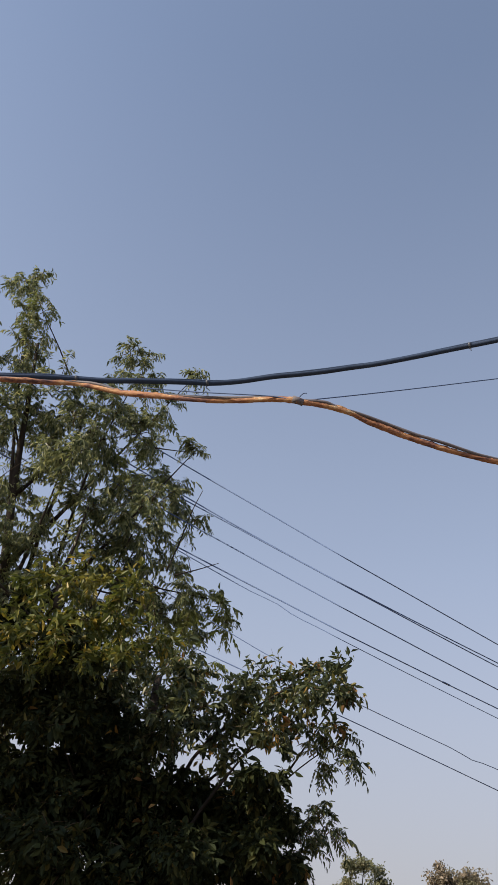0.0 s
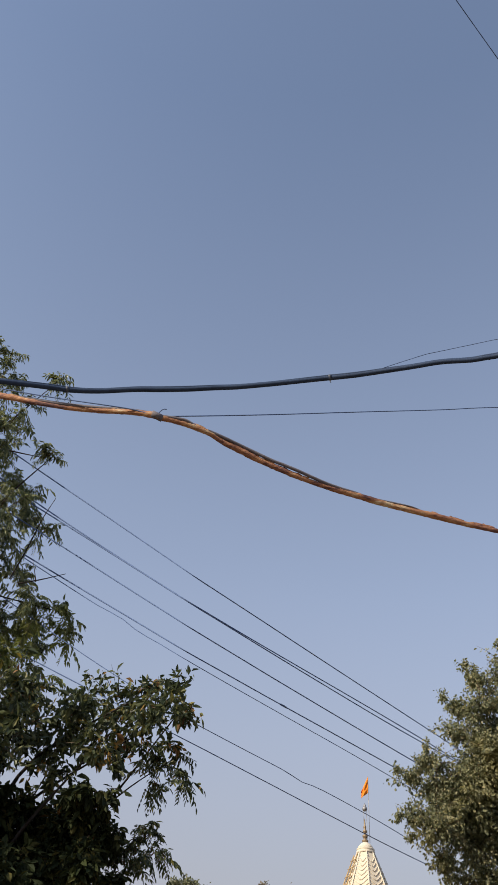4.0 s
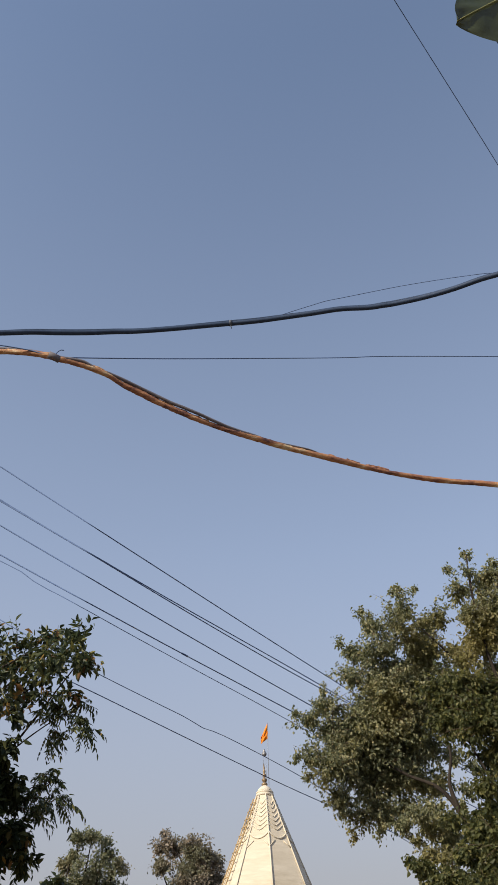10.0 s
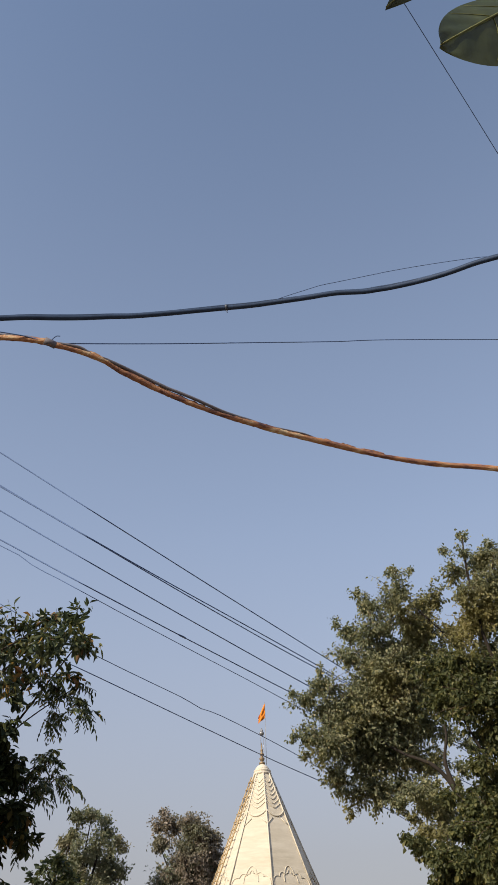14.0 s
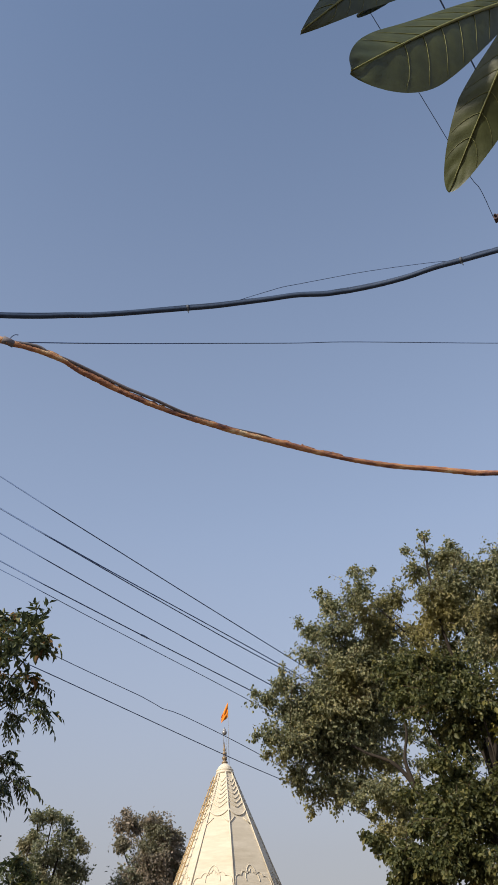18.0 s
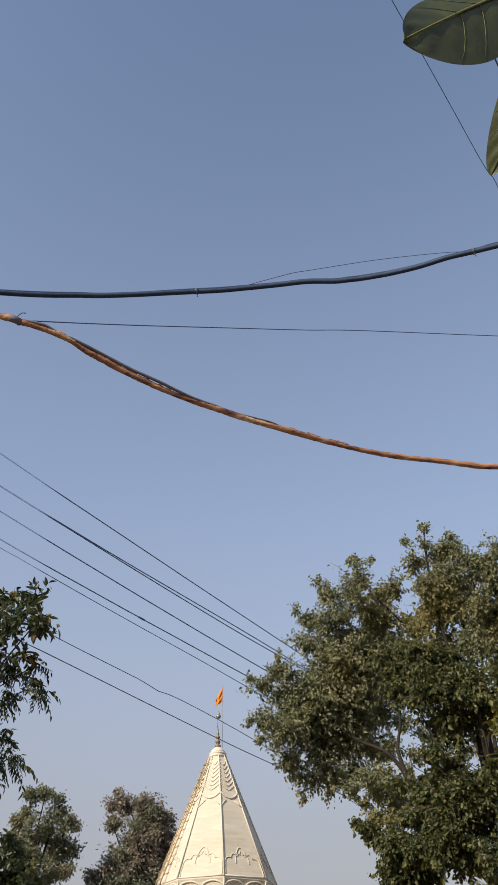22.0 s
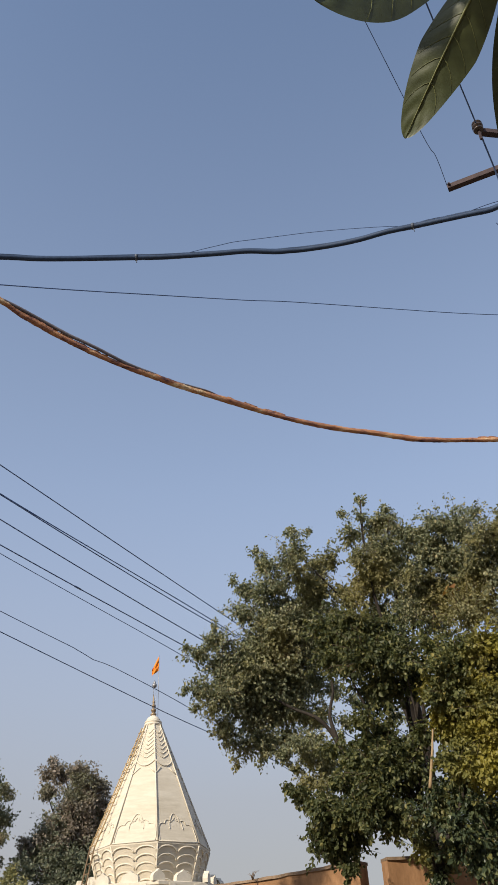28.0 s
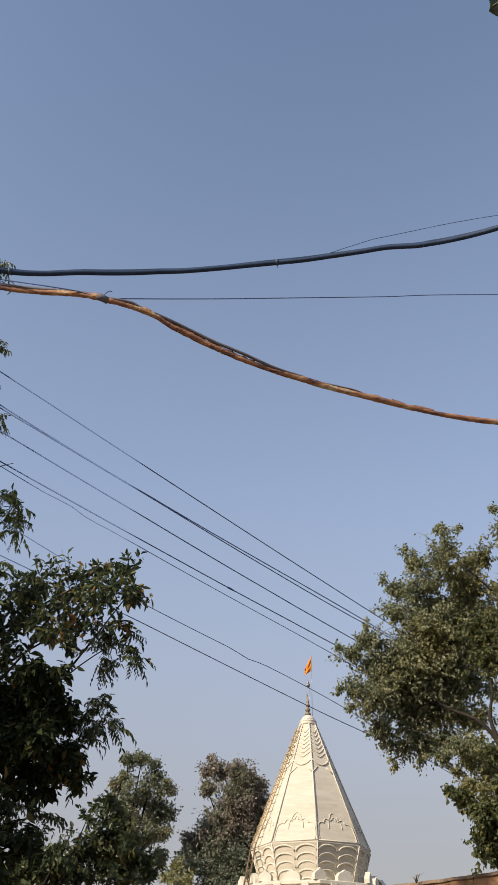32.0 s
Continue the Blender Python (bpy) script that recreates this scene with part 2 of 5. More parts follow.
# ---- mesh helpers ----
def part(name, bm, material, parent=None, label=""):
    me = bpy.data.meshes.new(name)
    bm.to_mesh(me)
    bm.free()
    me.materials.append(material)
    ob = new(name, me)
    ob.parent = parent
    return tagged(ob, label)


def from_arrays(name, verts, faces, material, parent=None, smooth=False, label=""):
    me = bpy.data.meshes.new(name)
    me.from_pydata(verts, [], faces)
    me.materials.append(material)
    if smooth:
        me.shade_smooth()
    ob = new(name, me)
    ob.parent = parent
    return tagged(ob, label)


def thing(name, at=(0, 0, 0), label="", category="", group="", kind=""):
    ob = new(name)
    ob.location = at
    ob.empty_display_size = 0.2
    return tagged(ob, label, category, group, kind)


def spline(points, steps=6):
    """Catmull-Rom through the points."""
    p = [Vector(q) for q in points]
    p = [p[0] * 2 - p[1]] + p + [p[-1] * 2 - p[-2]]
    out = []
    for i in range(1, len(p) - 2):
        for k in range(steps):
            t = k / steps
            a, b, c, d = p[i - 1], p[i], p[i + 1], p[i + 2]
            out.append(0.5 * (2 * b + (c - a) * t + (2 * a - 5 * b + 4 * c - d) * t * t + (3 * b - a - 3 * c + d) * t ** 3))
    out.append(p[-2].copy())
    return out


def tube_arrays(path, radius, sides=8, wobble=0.0, rng=None, base=0):
    """Rings along a path; radius is a number or a function of 0..1."""
    verts, faces = [], []
    n = len(path)
    side = None
    for i, p in enumerate(path):
        d = (path[min(i + 1, n - 1)] - path[max(i - 1, 0)]).normalized()
        ref = Vector((0, 0, 1)) if abs(d.z) < 0.95 else Vector((1, 0, 0))
        side = d.cross(ref).normalized() if side is None else (side - d * side.dot(d)).normalized()
        up = d.cross(side)
        r = radius(i / max(n - 1, 1)) if callable(radius) else radius
        for k in range(sides):
            a = 2 * math.pi * k / sides
            rr = r * (1 + (rng.uniform(-wobble, wobble) if rng else 0))
            verts.append(tuple(p + side * (math.cos(a) * rr) + up * (math.sin(a) * rr)))
    for i in range(n - 1):
        for k in range(sides):
            a, b = base + i * sides + k, base + i * sides + (k + 1) % sides
            faces.append((a, b, b + sides, a + sides))
    faces.append(tuple(base + k for k in range(sides))[::-1])
    faces.append(tuple(base + (n - 1) * sides + k for k in range(sides)))
    return verts, faces


def tube(name, path, radius, material, parent=None, sides=8, wobble=0.0, rng=None, label=""):
    v, f = tube_arrays(path, radius, sides, wobble, rng)
    return from_arrays(name, v, f, material, parent, True, label)


def lathe(name, profile, material, parent=None, sides=20, at=(0, 0, 0), label=""):
    """A turned body: profile is rows of radius, height."""
    v, f = [], []
    for r, z in profile:
        for k in range(sides):
            a = 2 * math.pi * k / sides
            v.append((at[0] + r * math.cos(a), at[1] + r * math.sin(a), at[2] + z))
    for i in range(len(profile) - 1):
        for k in range(sides):
            a, b = i * sides + k, i * sides + (k + 1) % sides
            f.append((a, b, b + sides, a + sides))
    f.append(tuple(range(sides))[::-1])
    f.append(tuple((len(profile) - 1) * sides + k for k in range(sides)))
    return from_arrays(name, v, f, material, parent, True, label)


def box_bm(size, bevel=0.0, m=None):
    bm = bmesh.new()
    bmesh.ops.create_cube(bm, size=1, matrix=Matrix.Diagonal((*size, 1)))
    if bevel:
        bmesh.ops.bevel(bm, geom=bm.edges[:], offset=bevel, segments=2, affect="EDGES")
    if m is not None:
        bmesh.ops.transform(bm, matrix=m, verts=bm.verts)
    return bm


# ---- ground ----
bm = bmesh.new()
N, R0 = 40, 3000.0
rings = [0, 3, 6, 10, 15, 22, 32, 50, 90, 200, 600, 3000]
prev = None
for ri, r in enumerate(rings):
    ring = []
    for k in range(N if r else 1):
        a = 2 * math.pi * k / N
        p = Vector((r * math.cos(a), r * math.sin(a) + 8, 0))
        p.z = -0.02 + 0.05 * noise.noise(p * 0.25) if r < 100 else -0.05
        ring.append(bm.verts.new(p))
    if prev:
        for k in range(N):
            if len(prev) == 1:
                bm.faces.new((prev[0], ring[k], ring[(k + 1) % N]))
            else:
                bm.faces.new((prev[k], ring[k], ring[(k + 1) % N], prev[(k + 1) % N]))
    prev = ring
ground = tagged(part("ground", bm, M_EARTH), "dry trodden bare earth under the trees", "ground", kind="structure")


# ---- the temple tower ----
TC = Vector((0.24, 29.16, 0))      # its axis
TURN8 = radians(-90 + 5.7)         # a corner that faces the eye
Z_LOW, Z_RIM, Z_NECK = 5.0, 6.13, 10.05
R_LOW, R_RIM, R_NECK = 1.52, 1.88, 0.25


def corner8(k, r, z):
    a = TURN8 + k * math.pi / 4
    return Vector((TC.x + r * math.cos(a), TC.y + r * math.sin(a), z))


def octagon(name, levels, material, parent, label=""):
    v, f = [], []
    for r, z in levels:
        v += [tuple(corner8(k, r, z)) for k in range(8)]
    for i in range(len(levels) - 1):
        for k in range(8):
            a, b = i * 8 + k, i * 8 + (k + 1) % 8
            f.append((a, b, b + 8, a + 8))
    f += [tuple(range(8))[::-1], tuple((len(levels) - 1) * 8 + k for k in range(8))]
    return from_arrays(name, v, f, material, parent, False, label)


temple = thing("temple_tower", (TC.x, TC.y, 0), "cream limewashed octagonal temple spire with scalloped relief and brass finial", "temple")


def keep(ob, parent):
    """Parent without moving."""
    ob.parent = parent
    ob.matrix_parent_inverse = Matrix.Translation(-Vector(parent.location))
    return ob


for ob in (
    octagon("plinth", [(3.3, 0), (3.3, 0.5), (3.2, 0.55)], M_WHITE, None),
    octagon("shrine_wall", [(2.2, 0.54), (2.2, 4.2), (2.5, 4.4), (2.5, 4.6)], M_WHITE, None),
    octagon("parapet", [(2.22, 4.59), (2.22, 4.93), (2.28, 4.95), (2.28, 5.03), (2.22, 5.05), (1.6, 5.05)], M_TRIM, None),
    octagon("flared_drum", [(R_LOW - 0.04, 4.95), (R_LOW, Z_LOW), (R_LOW + 0.17, Z_LOW + 0.5), (R_RIM - 0.04, Z_RIM - 0.12), (R_RIM, Z_RIM - 0.04)], M_WHITE, None),
    octagon("spire", [(R_RIM, Z_RIM - 0.04), (R_RIM, Z_RIM), (R_RIM - 0.03, Z_RIM + 0.05), (R_NECK + 0.02, Z_NECK)], M_WHITE, None),
):
    keep(ob, temple)


def face_frame(k, lo, hi):
    """Middle of a face's lower edge, its sideways and upward directions, its normal, half widths and height, between two levels (r, z)."""
    a, b, c, d = corner8(k, *lo), corner8(k + 1, *lo), corner8(k, *hi), corner8(k + 1, *hi)
    mid, top = (a + b) / 2, (c + d) / 2
    side, up = (b - a).normalized(), (top - mid)
    h = up.length
    up.normalize()
    return mid, side, up, side.cross(up).normalized(), (b - a).length / 2, (d - c).length / 2, h


def plate(name, outline, frame8, thick, material, parent, soften=0.0):
    """A relief plate from an outline given in metres on a face."""
    mid, side, up, out = frame8
    v = [tuple(mid + side * x + up * y - out * 0.01) for x, y in outline]
    cx, cy = sum(x for x, y in outline) / len(outline), sum(y for x, y in outline) / len(outline)
    v += [tuple(mid + side * (cx + (x - cx) * (1 - soften)) + up * (cy + (y - cy) * (1 - soften)) + out * thick) for x, y in outline]
    n = len(outline)
    y_low = min(y for x, y in outline)
    v.append(tuple(mid + side * cx + up * (y_low * 0.6 + cy * 0.4) + out * thick))
    f = [(i, (i + 1) % n, (i + 1) % n + n, i + n) for i in range(n)] + [(i + n, (i + 1) % n + n, 2 * n) for i in range(n)]
    return keep(from_arrays(name, v, f, material, None), parent)


def band(name, line, frame8, width, thick, material, parent):
    """A raised moulding along a line on a face."""
    mid, side, up, out = frame8
    path = [mid + side * x + up * y + out * thick * 0.2 for x, y in line]
    v, f = tube_arrays(path, width, 6)
    return keep(from_arrays(name, v, f, material, None, True), parent)


def cusped_arch(w, h):
    """Line of a stepped, cusped arch, w half wide, h high."""
    nodes = [(-0.98, 0.0), (-0.95, 0.34), (-0.58, 0.6), (-0.27, 0.7), (0.27, 0.7), (0.58, 0.6), (0.95, 0.34), (0.98, 0.0)]
    pts = []
    for (x0, y0), (x1, y1), swell in zip(nodes, nodes[1:], (0.03, 0.13, 0.1, 0.3, 0.1, 0.13, 0.03)):
        nx, ny = -(y1 - y0), x1 - x0
        ln = math.hypot(nx, ny)
        for q in range(7):
            t = q / 7
            b = swell * math.sin(math.pi * t) ** 0.75
            pts.append((w * (x0 + (x1 - x0) * t + nx / ln * b), h * (y0 + (y1 - y0) * t + ny / ln * b)))
    return pts + [(w * 0.98, 0.0)]


for k in range(8):
    mid, side, up, out, w0, w1, h = face_frame(k, (R_RIM, Z_RIM), (R_NECK + 0.02, Z_NECK))
    fr = (mid, side, up, out)
    half = lambda y: w0 + (w1 - w0) * y / h
    band("cusped_moulding", [(x, y + 0.05) for x, y in cusped_arch(w0 * 0.9, 0.88)], fr, 0.013, 0.02, M_TRIM, temple)
    band("cusped_moulding", [(x, y + 0.42) for x, y in cusped_arch(w0 * 0.32, 0.38)], fr, 0.011, 0.02, M_TRIM, temple)
    band("sill_moulding", [(-w0 * 0.97, 0.02), (0, 0.02), (w0 * 0.97, 0.02)], fr, 0.02, 0.03, M_TRIM, temple)
    # ribs along the corner
    a, b = corner8(k, R_RIM + 0.01, Z_RIM + 0.02), corner8(k, R_NECK + 0.03, Z_NECK)
    keep(tube("corner_rib", [a, (a + b) / 2, b], 0.02, M_TRIM, None, 6), temple)
    # swags two thirds up, slanting strips below them
    y0 = h * 0.66
    hw = half(y0)
    band("swag_moulding", [(hw * q, y0 + 0.02 - 0.2 * (1 - q * q)) for q in [i / 6 - 1 for i in range(13)]], fr, 0.026, 0.04, M_TRIM, temple)
    for s in (-1, 1):
        band("slanting_strip", [(s * half(h * 0.55) * 0.97, h * 0.55), (s * half(h * 0.6) * 0.45, h * 0.6)], fr, 0.018, 0.03, M_TRIM, temple)
    # scales up to the neck, curving from the middle to the corners
    for i in range(7):
        y = h * (0.685 + 0.037 * i)
        hw = half(y)
        for s in (-1, 1):
            line = [(s * hw * q, y + 0.24 * q ** 1.2) for q in [j / 5 for j in range(6)]]
            band("scale_moulding", line, fr, 0.017, 0.03, M_TRIM, temple)
    # flared drum: two columns of overlapping arches on each face
    mid, side, up, out, w0, w1, h = face_frame(k, (R_LOW, Z_LOW), (R_RIM - 0.02, Z_RIM - 0.06))
    for row in range(5):
        y = h * (0.02 + 0.2 * row)
        hw = w0 + (w1 - w0) * (y + 0.1) / h
        for s in (-1, 1):
            r = hw * 0.46
            line = [(s * hw * 0.5 + r * math.cos(radians(a)), y + 0.0 + 0.17 * math.sin(radians(a))) for a in range(0, 181, 18)]
            band("arch_scale", line, (mid, side, up, out), 0.024, 0.06, M_TRIM, temple)
    a, b = corner8(k, R_LOW + 0.03, Z_LOW), corner8(k, R_RIM, Z_RIM - 0.05)
    keep(tube("corner_rib", [a, (a + b) / 2, b], 0.02, M_TRIM, None, 6), temple)
    # ogee merlons on the parapet
    mid, side, up, out, w0, w1, h = face_frame(k, (2.2, 5.03), (2.2, 5.5))
    for x, r, hh in ((0.0, 0.27, 0.34), (-w0 * 0.98, 0.21, 0.34)):
        half_line = [(1.0, 0.0), (1.0, 0.34), (0.93, 0.5), (0.75, 0.64), (0.5, 0.73), (0.28, 0.8), (0.17, 0.9), (0.0, 1.0)]
        outline = [(x + r * q, hh * y) for q, y in half_line] + [(x - r * q, hh * y) for q, y in half_line[-2::-1]]
        base = mid - out * 0.12
        ob = plate("merlon", outline, (base, side, up, out), 0.14, M_TRIM, temple, 0.08)
    for x in (-0.5, 0.5):
        keep(part("parapet_block", box_bm((0.22, 0.1, 0.34), 0.015, Matrix.Translation(mid + side * (x * w0) + out * 0.05 - Vector((0, 0, 0.2))) @ Matrix.Rotation(math.atan2(side.y, side.x), 4, "Z")), M_TRIM, None), temple)

# neck, cap and finial
NT = (TC.x, TC.y, Z_NECK)
keep(lathe("neck_ring", [(0.27, -0.04), (0.3, -0.02), (0.3, 0.03), (0.26, 0.05), (0.29, 0.07), (0.29, 0.11), (0.26, 0.13)], M_TRIM, None, 20, NT), temple)
keep(lathe("cap_dome", [(0.25, 0.12), (0.235, 0.18), (0.18, 0.25), (0.11, 0.3), (0.08, 0.32)], M_TRIM, None, 20, NT), temple)
finial = keep(lathe("finial", [(0.06, 0.31), (0.1, 0.34), (0.105, 0.38), (0.045, 0.42), (0.05, 0.44), (0.085, 0.49), (0.09, 0.53), (0.035, 0.57), (0.04, 0.6), (0.065, 0.64), (0.07, 0.68), (0.028, 0.72), (0.045, 0.77), (0.048, 0.81), (0.02, 0.86), (0.03, 0.9), (0.02, 0.95), (0.008, 1.06)], M_GOLD, None, 16, NT, "stacked brass pot finial"), temple)
keep(tube("rod", [Vector(NT) + Vector((-0.02, 0, z)) for z in (0.9, 1.2, 1.5)], 0.008, M_SILVER, None, 6), temple)
keep(tube("rod", [Vector(NT) + Vector((0.07, 0, z)) for z in (0.3, 0.8, 1.4)], 0.007, M_SILVER, None, 6), temple)
keep(lathe("lamp_pot", [(0.03, 1.3), (0.07, 1.33), (0.085, 1.38), (0.07, 1.42), (0.045, 1.44), (0.05, 1.47), (0.02, 1.53), (0.006, 1.56)], M_SILVER, None, 14, (TC.x + 0.02, TC.y, Z_NECK), "small dull metal pot lamp"), temple)

flag = thing("flag", (TC.x + 0.15, TC.y, Z_NECK + 0.3), "saffron triangular flag on a thin pole beside the finial", "flag")
pole_path = [Vector((0, 0, 0)), Vector((0.004, 0, 1.0)), Vector((0.012, 0, 2.16))]
tube("flag_pole", pole_path, 0.009, M_SILVER, flag, 6)
v, f = [], []
NX, NY = 12, 10
for i in range(NX + 1):
    s = i / NX
    for j in range(NY + 1):
        q = j / NY
        top, low = 2.14 - 0.5 * s, 1.62 - 0.2 * s
        v.append((0.01 - 0.24 * s, 0.05 * math.sin(7 * s + 2.5 * q) * s + 0.02 * math.sin(13 * q + 4 * s), low + (top - low) * q))
f = [(i * (NY + 1) + j, (i + 1) * (NY + 1) + j, (i + 1) * (NY + 1) + j + 1, i * (NY + 1) + j + 1) for i in range(NX) for j in range(NY)]
cloth = from_arrays("cloth", v, f, M_FLAG, flag, True, "saffron orange cloth")
md = cloth.modifiers.new("thickness", "SOLIDIFY")
md.thickness = 0.003

# bamboo ladder that lies up the spire's side and reaches down to the parapet
ladder = thing("ladder", (TC.x, TC.y, 0), "ochre bamboo ladder lying against the side of the spire", "ladder")
mid, side, up, out, w0, w1, h = face_frame(-2, (R_RIM, Z_RIM), (R_NECK + 0.02, Z_NECK))
foot = corner8(-2, 2.3, 5.0) * 0.5 + corner8(-1, 2.3, 5.0) * 0.5 + Vector((-0.1, 0, 0))
low_c = mid + side * (-w0 * 0.45) + out * 0.13
top_c = mid + side * (-w1 * 0.2) + up * (h * 0.97) + out * 0.06
for s in (-1, 1):
    a, b, c = foot + side * (0.16 * s), low_c + side * (0.16 * s), top_c + side * (0.12 * s)
    # rails below the rim are darker than those above
    keep(tube("rail", [a, a * 0.5 + b * 0.5, b], 0.024, M_LADDER_DARK, None, 6), ladder)
    keep(tube("rail", [b, b * 0.5 + c * 0.5, c], 0.022, M_LADDER, None, 6), ladder)
for i in range(15):
    q = (i + 0.3) / 15
    p = low_c.lerp(top_c, q) + out * 0.01
    hw = 0.23 - 0.05 * q
    keep(tube("rung", [p - side * hw, p + Vector((0, 0, 0.004)), p + side * hw], 0.017, M_LADDER, None, 6), ladder)
for i in range(4):
    p = foot.lerp(low_c, (i + 0.5) / 4)
    keep(tube("rung", [p - side * 0.2, p, p + side * 0.2], 0.018, M_LADDER_DARK, None, 6), ladder)


# ---- compound wall under the large tree ----
def wall_run(name, a, b, height, label):
    a, b = Vector((*a, 0)), Vector((*b, 0))
    d = (b - a).normalized()
    nrm = Vector((-d.y, d.x, 0))
    length = (b - a).length
    rng = random.Random(len(name) + int(length * 10))
    root = thing(name, tuple(a), label, "wall", kind="structure")
    n, m = max(6, int(length / 0.25)), 8
    v, f = [], []
    for sgn in (-1, 1):
        for i in range(n + 1):
            for j in range(m + 1):
                p = d * (length * i / n) + nrm * (0.13 * sgn + 0.012 * rng.uniform(-1, 1)) + Vector((0, 0, height * j / m - 0.05 * (j == 0) + (0.025 * noise.noise(Vector((i * 0.7, 3.1, length))) if j == m else 0)))
                v.append(tuple(p))
    per = (n + 1) * (m + 1)
    for g in range(2):
        for i in range(n):
            for j in range(m):
                q = g * per + i * (m + 1) + j
                f.append((q, q + m + 1, q + m + 2, q + 1))
    for i in range(n):
        q = i * (m + 1) + m
        f.append((q, q + m + 1, q + m + 1 + per, q + per))
    for i in (0, n):
        for j in range(m):
            q = i * (m + 1) + j
            f.append((q, q + 1, q + 1 + per, q + per))
    from_arrays("plaster", v, f, M_WALL, root)
    cap_v, cap_f = [], []
    for i in range(n + 1):
        zz = height + 0.025 * noise.noise(Vector((i * 0.7, 3.1, length)))
        for off, dz in ((-0.16, -0.015), (-0.15, 0.035), (0.15, 0.04), (0.16, -0.01)):
            cap_v.append(tuple(d * (length * i / n) + nrm * (off + 0.008 * rng.uniform(-1, 1)) + Vector((0, 0, zz + dz + 0.006 * rng.uniform(-1, 1)))))
    for i in range(n):
        for k in range(3):
            q = i * 4 + k
            cap_f.append((q, q + 1, q + 5, q + 4))
    cap_f += [(0, 1, 2, 3), (n * 4 + 3, n * 4 + 2, n * 4 + 1, n * 4)]
    from_arrays("coping", cap_v, cap_f, M_CAP, root)
    return root


wall_run("wall_garden", (3.8, 15.77), (-4.2, 24.1), 3.74, "long ochre plastered wall with a rough cement coping")
weed = thing("dry_weed", (2.05, 17.22, 3.76), "small dry weed tuft rooted in the wall's coping", "weed")
wrng = random.Random(21)
for i in range(16):
    a, ln = wrng.uniform(0, 6.28), wrng.uniform(0.08, 0.2)
    bend = Vector((math.cos(a), math.sin(a), 0)) * ln * wrng.uniform(0.3, 1.0)
    tube("blade", [Vector((0, 0, -0.02)) + bend * 0.05, bend * 0.35 + Vector((0, 0, ln * 0.6)), bend + Vector((0, 0, ln * 0.8))], lambda q: 0.006 * (1.05 - q), M_LADDER_DARK, weed, 4)
wall_run("wall_side", (4.12, 15.54), (12.5, 16.6), 3.76, "ochre plastered wall behind the large tree, gap at its end")


# ---- trees ----
def leaf_arrays(origins, dirs, normals, lengths, widths, fold=0.25, tipdrop=0.15):
    """Folded leaf blades, six corners each."""
    side = np.cross(dirs, normals)
    side /= np.linalg.norm(side, axis=1, keepdims=True) + 1e-9
    nrm = np.cross(side, dirs)
    L, Wd = lengths[:, None], widths[:, None]
    base = origins
    tip = origins + dirs * L - nrm * L * tipdrop
    m1 = origins + dirs * L * 0.4
    lft = m1 + side * Wd * 0.5 + nrm * Wd * fold
    rgt = m1 - side * Wd * 0.5 + nrm * Wd * fold
    l2 = origins + dirs * L * 0.75 + side * Wd * 0.33 + nrm * (Wd * fold * 0.6 - L * tipdrop * 0.5)
    r2 = origins + dirs * L * 0.75 - side * Wd * 0.33 + nrm * (Wd * fold * 0.6 - L * tipdrop * 0.5)
    v = np.stack([base, rgt, r2, tip, l2, lft], 1).reshape(-1, 3)
    n = len(origins)
    i = np.arange(n)[:, None] * 6
    f = np.concatenate([i + [0, 1, 2, 3], i + [0, 3, 4, 5]], 0)
    return v, f


def unit(a):
    return a / (np.linalg.norm(a, axis=-1, keepdims=True) + 1e-9)


def lobes(clumps, rng, least=0.3, count=8, share=0.44):
    """Break large clumps into smaller tufts, so that light and shade fall between them."""
    out = []
    for x, y, z, r in clumps:
        if r < least:
            out.append((x, y, z, r))
            continue
        for k in range(count):
            d = Vector((rng.gauss(0, 1), rng.gauss(0, 1), rng.gauss(0, 0.9))).normalized() * r * rng.uniform(0.3, 0.68)
            out.append((x + d.x, y + d.y, z + d.z, r * share * rng.uniform(0.75, 1.2)))
    return out


def crown_twigs(clumps, per_m2, rng, squash=0.85, inner=0.1, shoots=0.07, lumpy=0.0):
    """Twigs that fan out of each clump's middle: start, end and the clump's index."""
    starts, ends = [], []
    for x, y, z, r in clumps:
        n = max(6, int(per_m2 * 4 * r * r))
        d = unit(rng.normal(size=(n, 3)))
        d[:, 2] = d[:, 2] * squash + 0.08
        reach = r * (0.45 + 0.7 * rng.random(n) ** 0.8) * (1 + 0.26 * rng.normal(size=n)).clip(0.5, 1.7)
        if lumpy:
            k = rng.normal(size=(3, 3)) * 2.2
            reach = reach * (1 + lumpy * np.prod(np.sin(d @ k + 3 * rng.random(3)), 1) + 0.6 * lumpy * np.sin(d @ k[0]))
        shoot = rng.random(n) < shoots
        d[shoot] = unit(d[shoot] + np.array((0, 0, 0.8)))
        reach = np.where(shoot, reach * 1.3, reach)
        c = np.array((x, y, z))
        starts.append(c + d * r * inner * rng.random((n, 1)))
        ends.append(c + d * reach[:, None])
    return np.concatenate(starts), np.concatenate(ends)


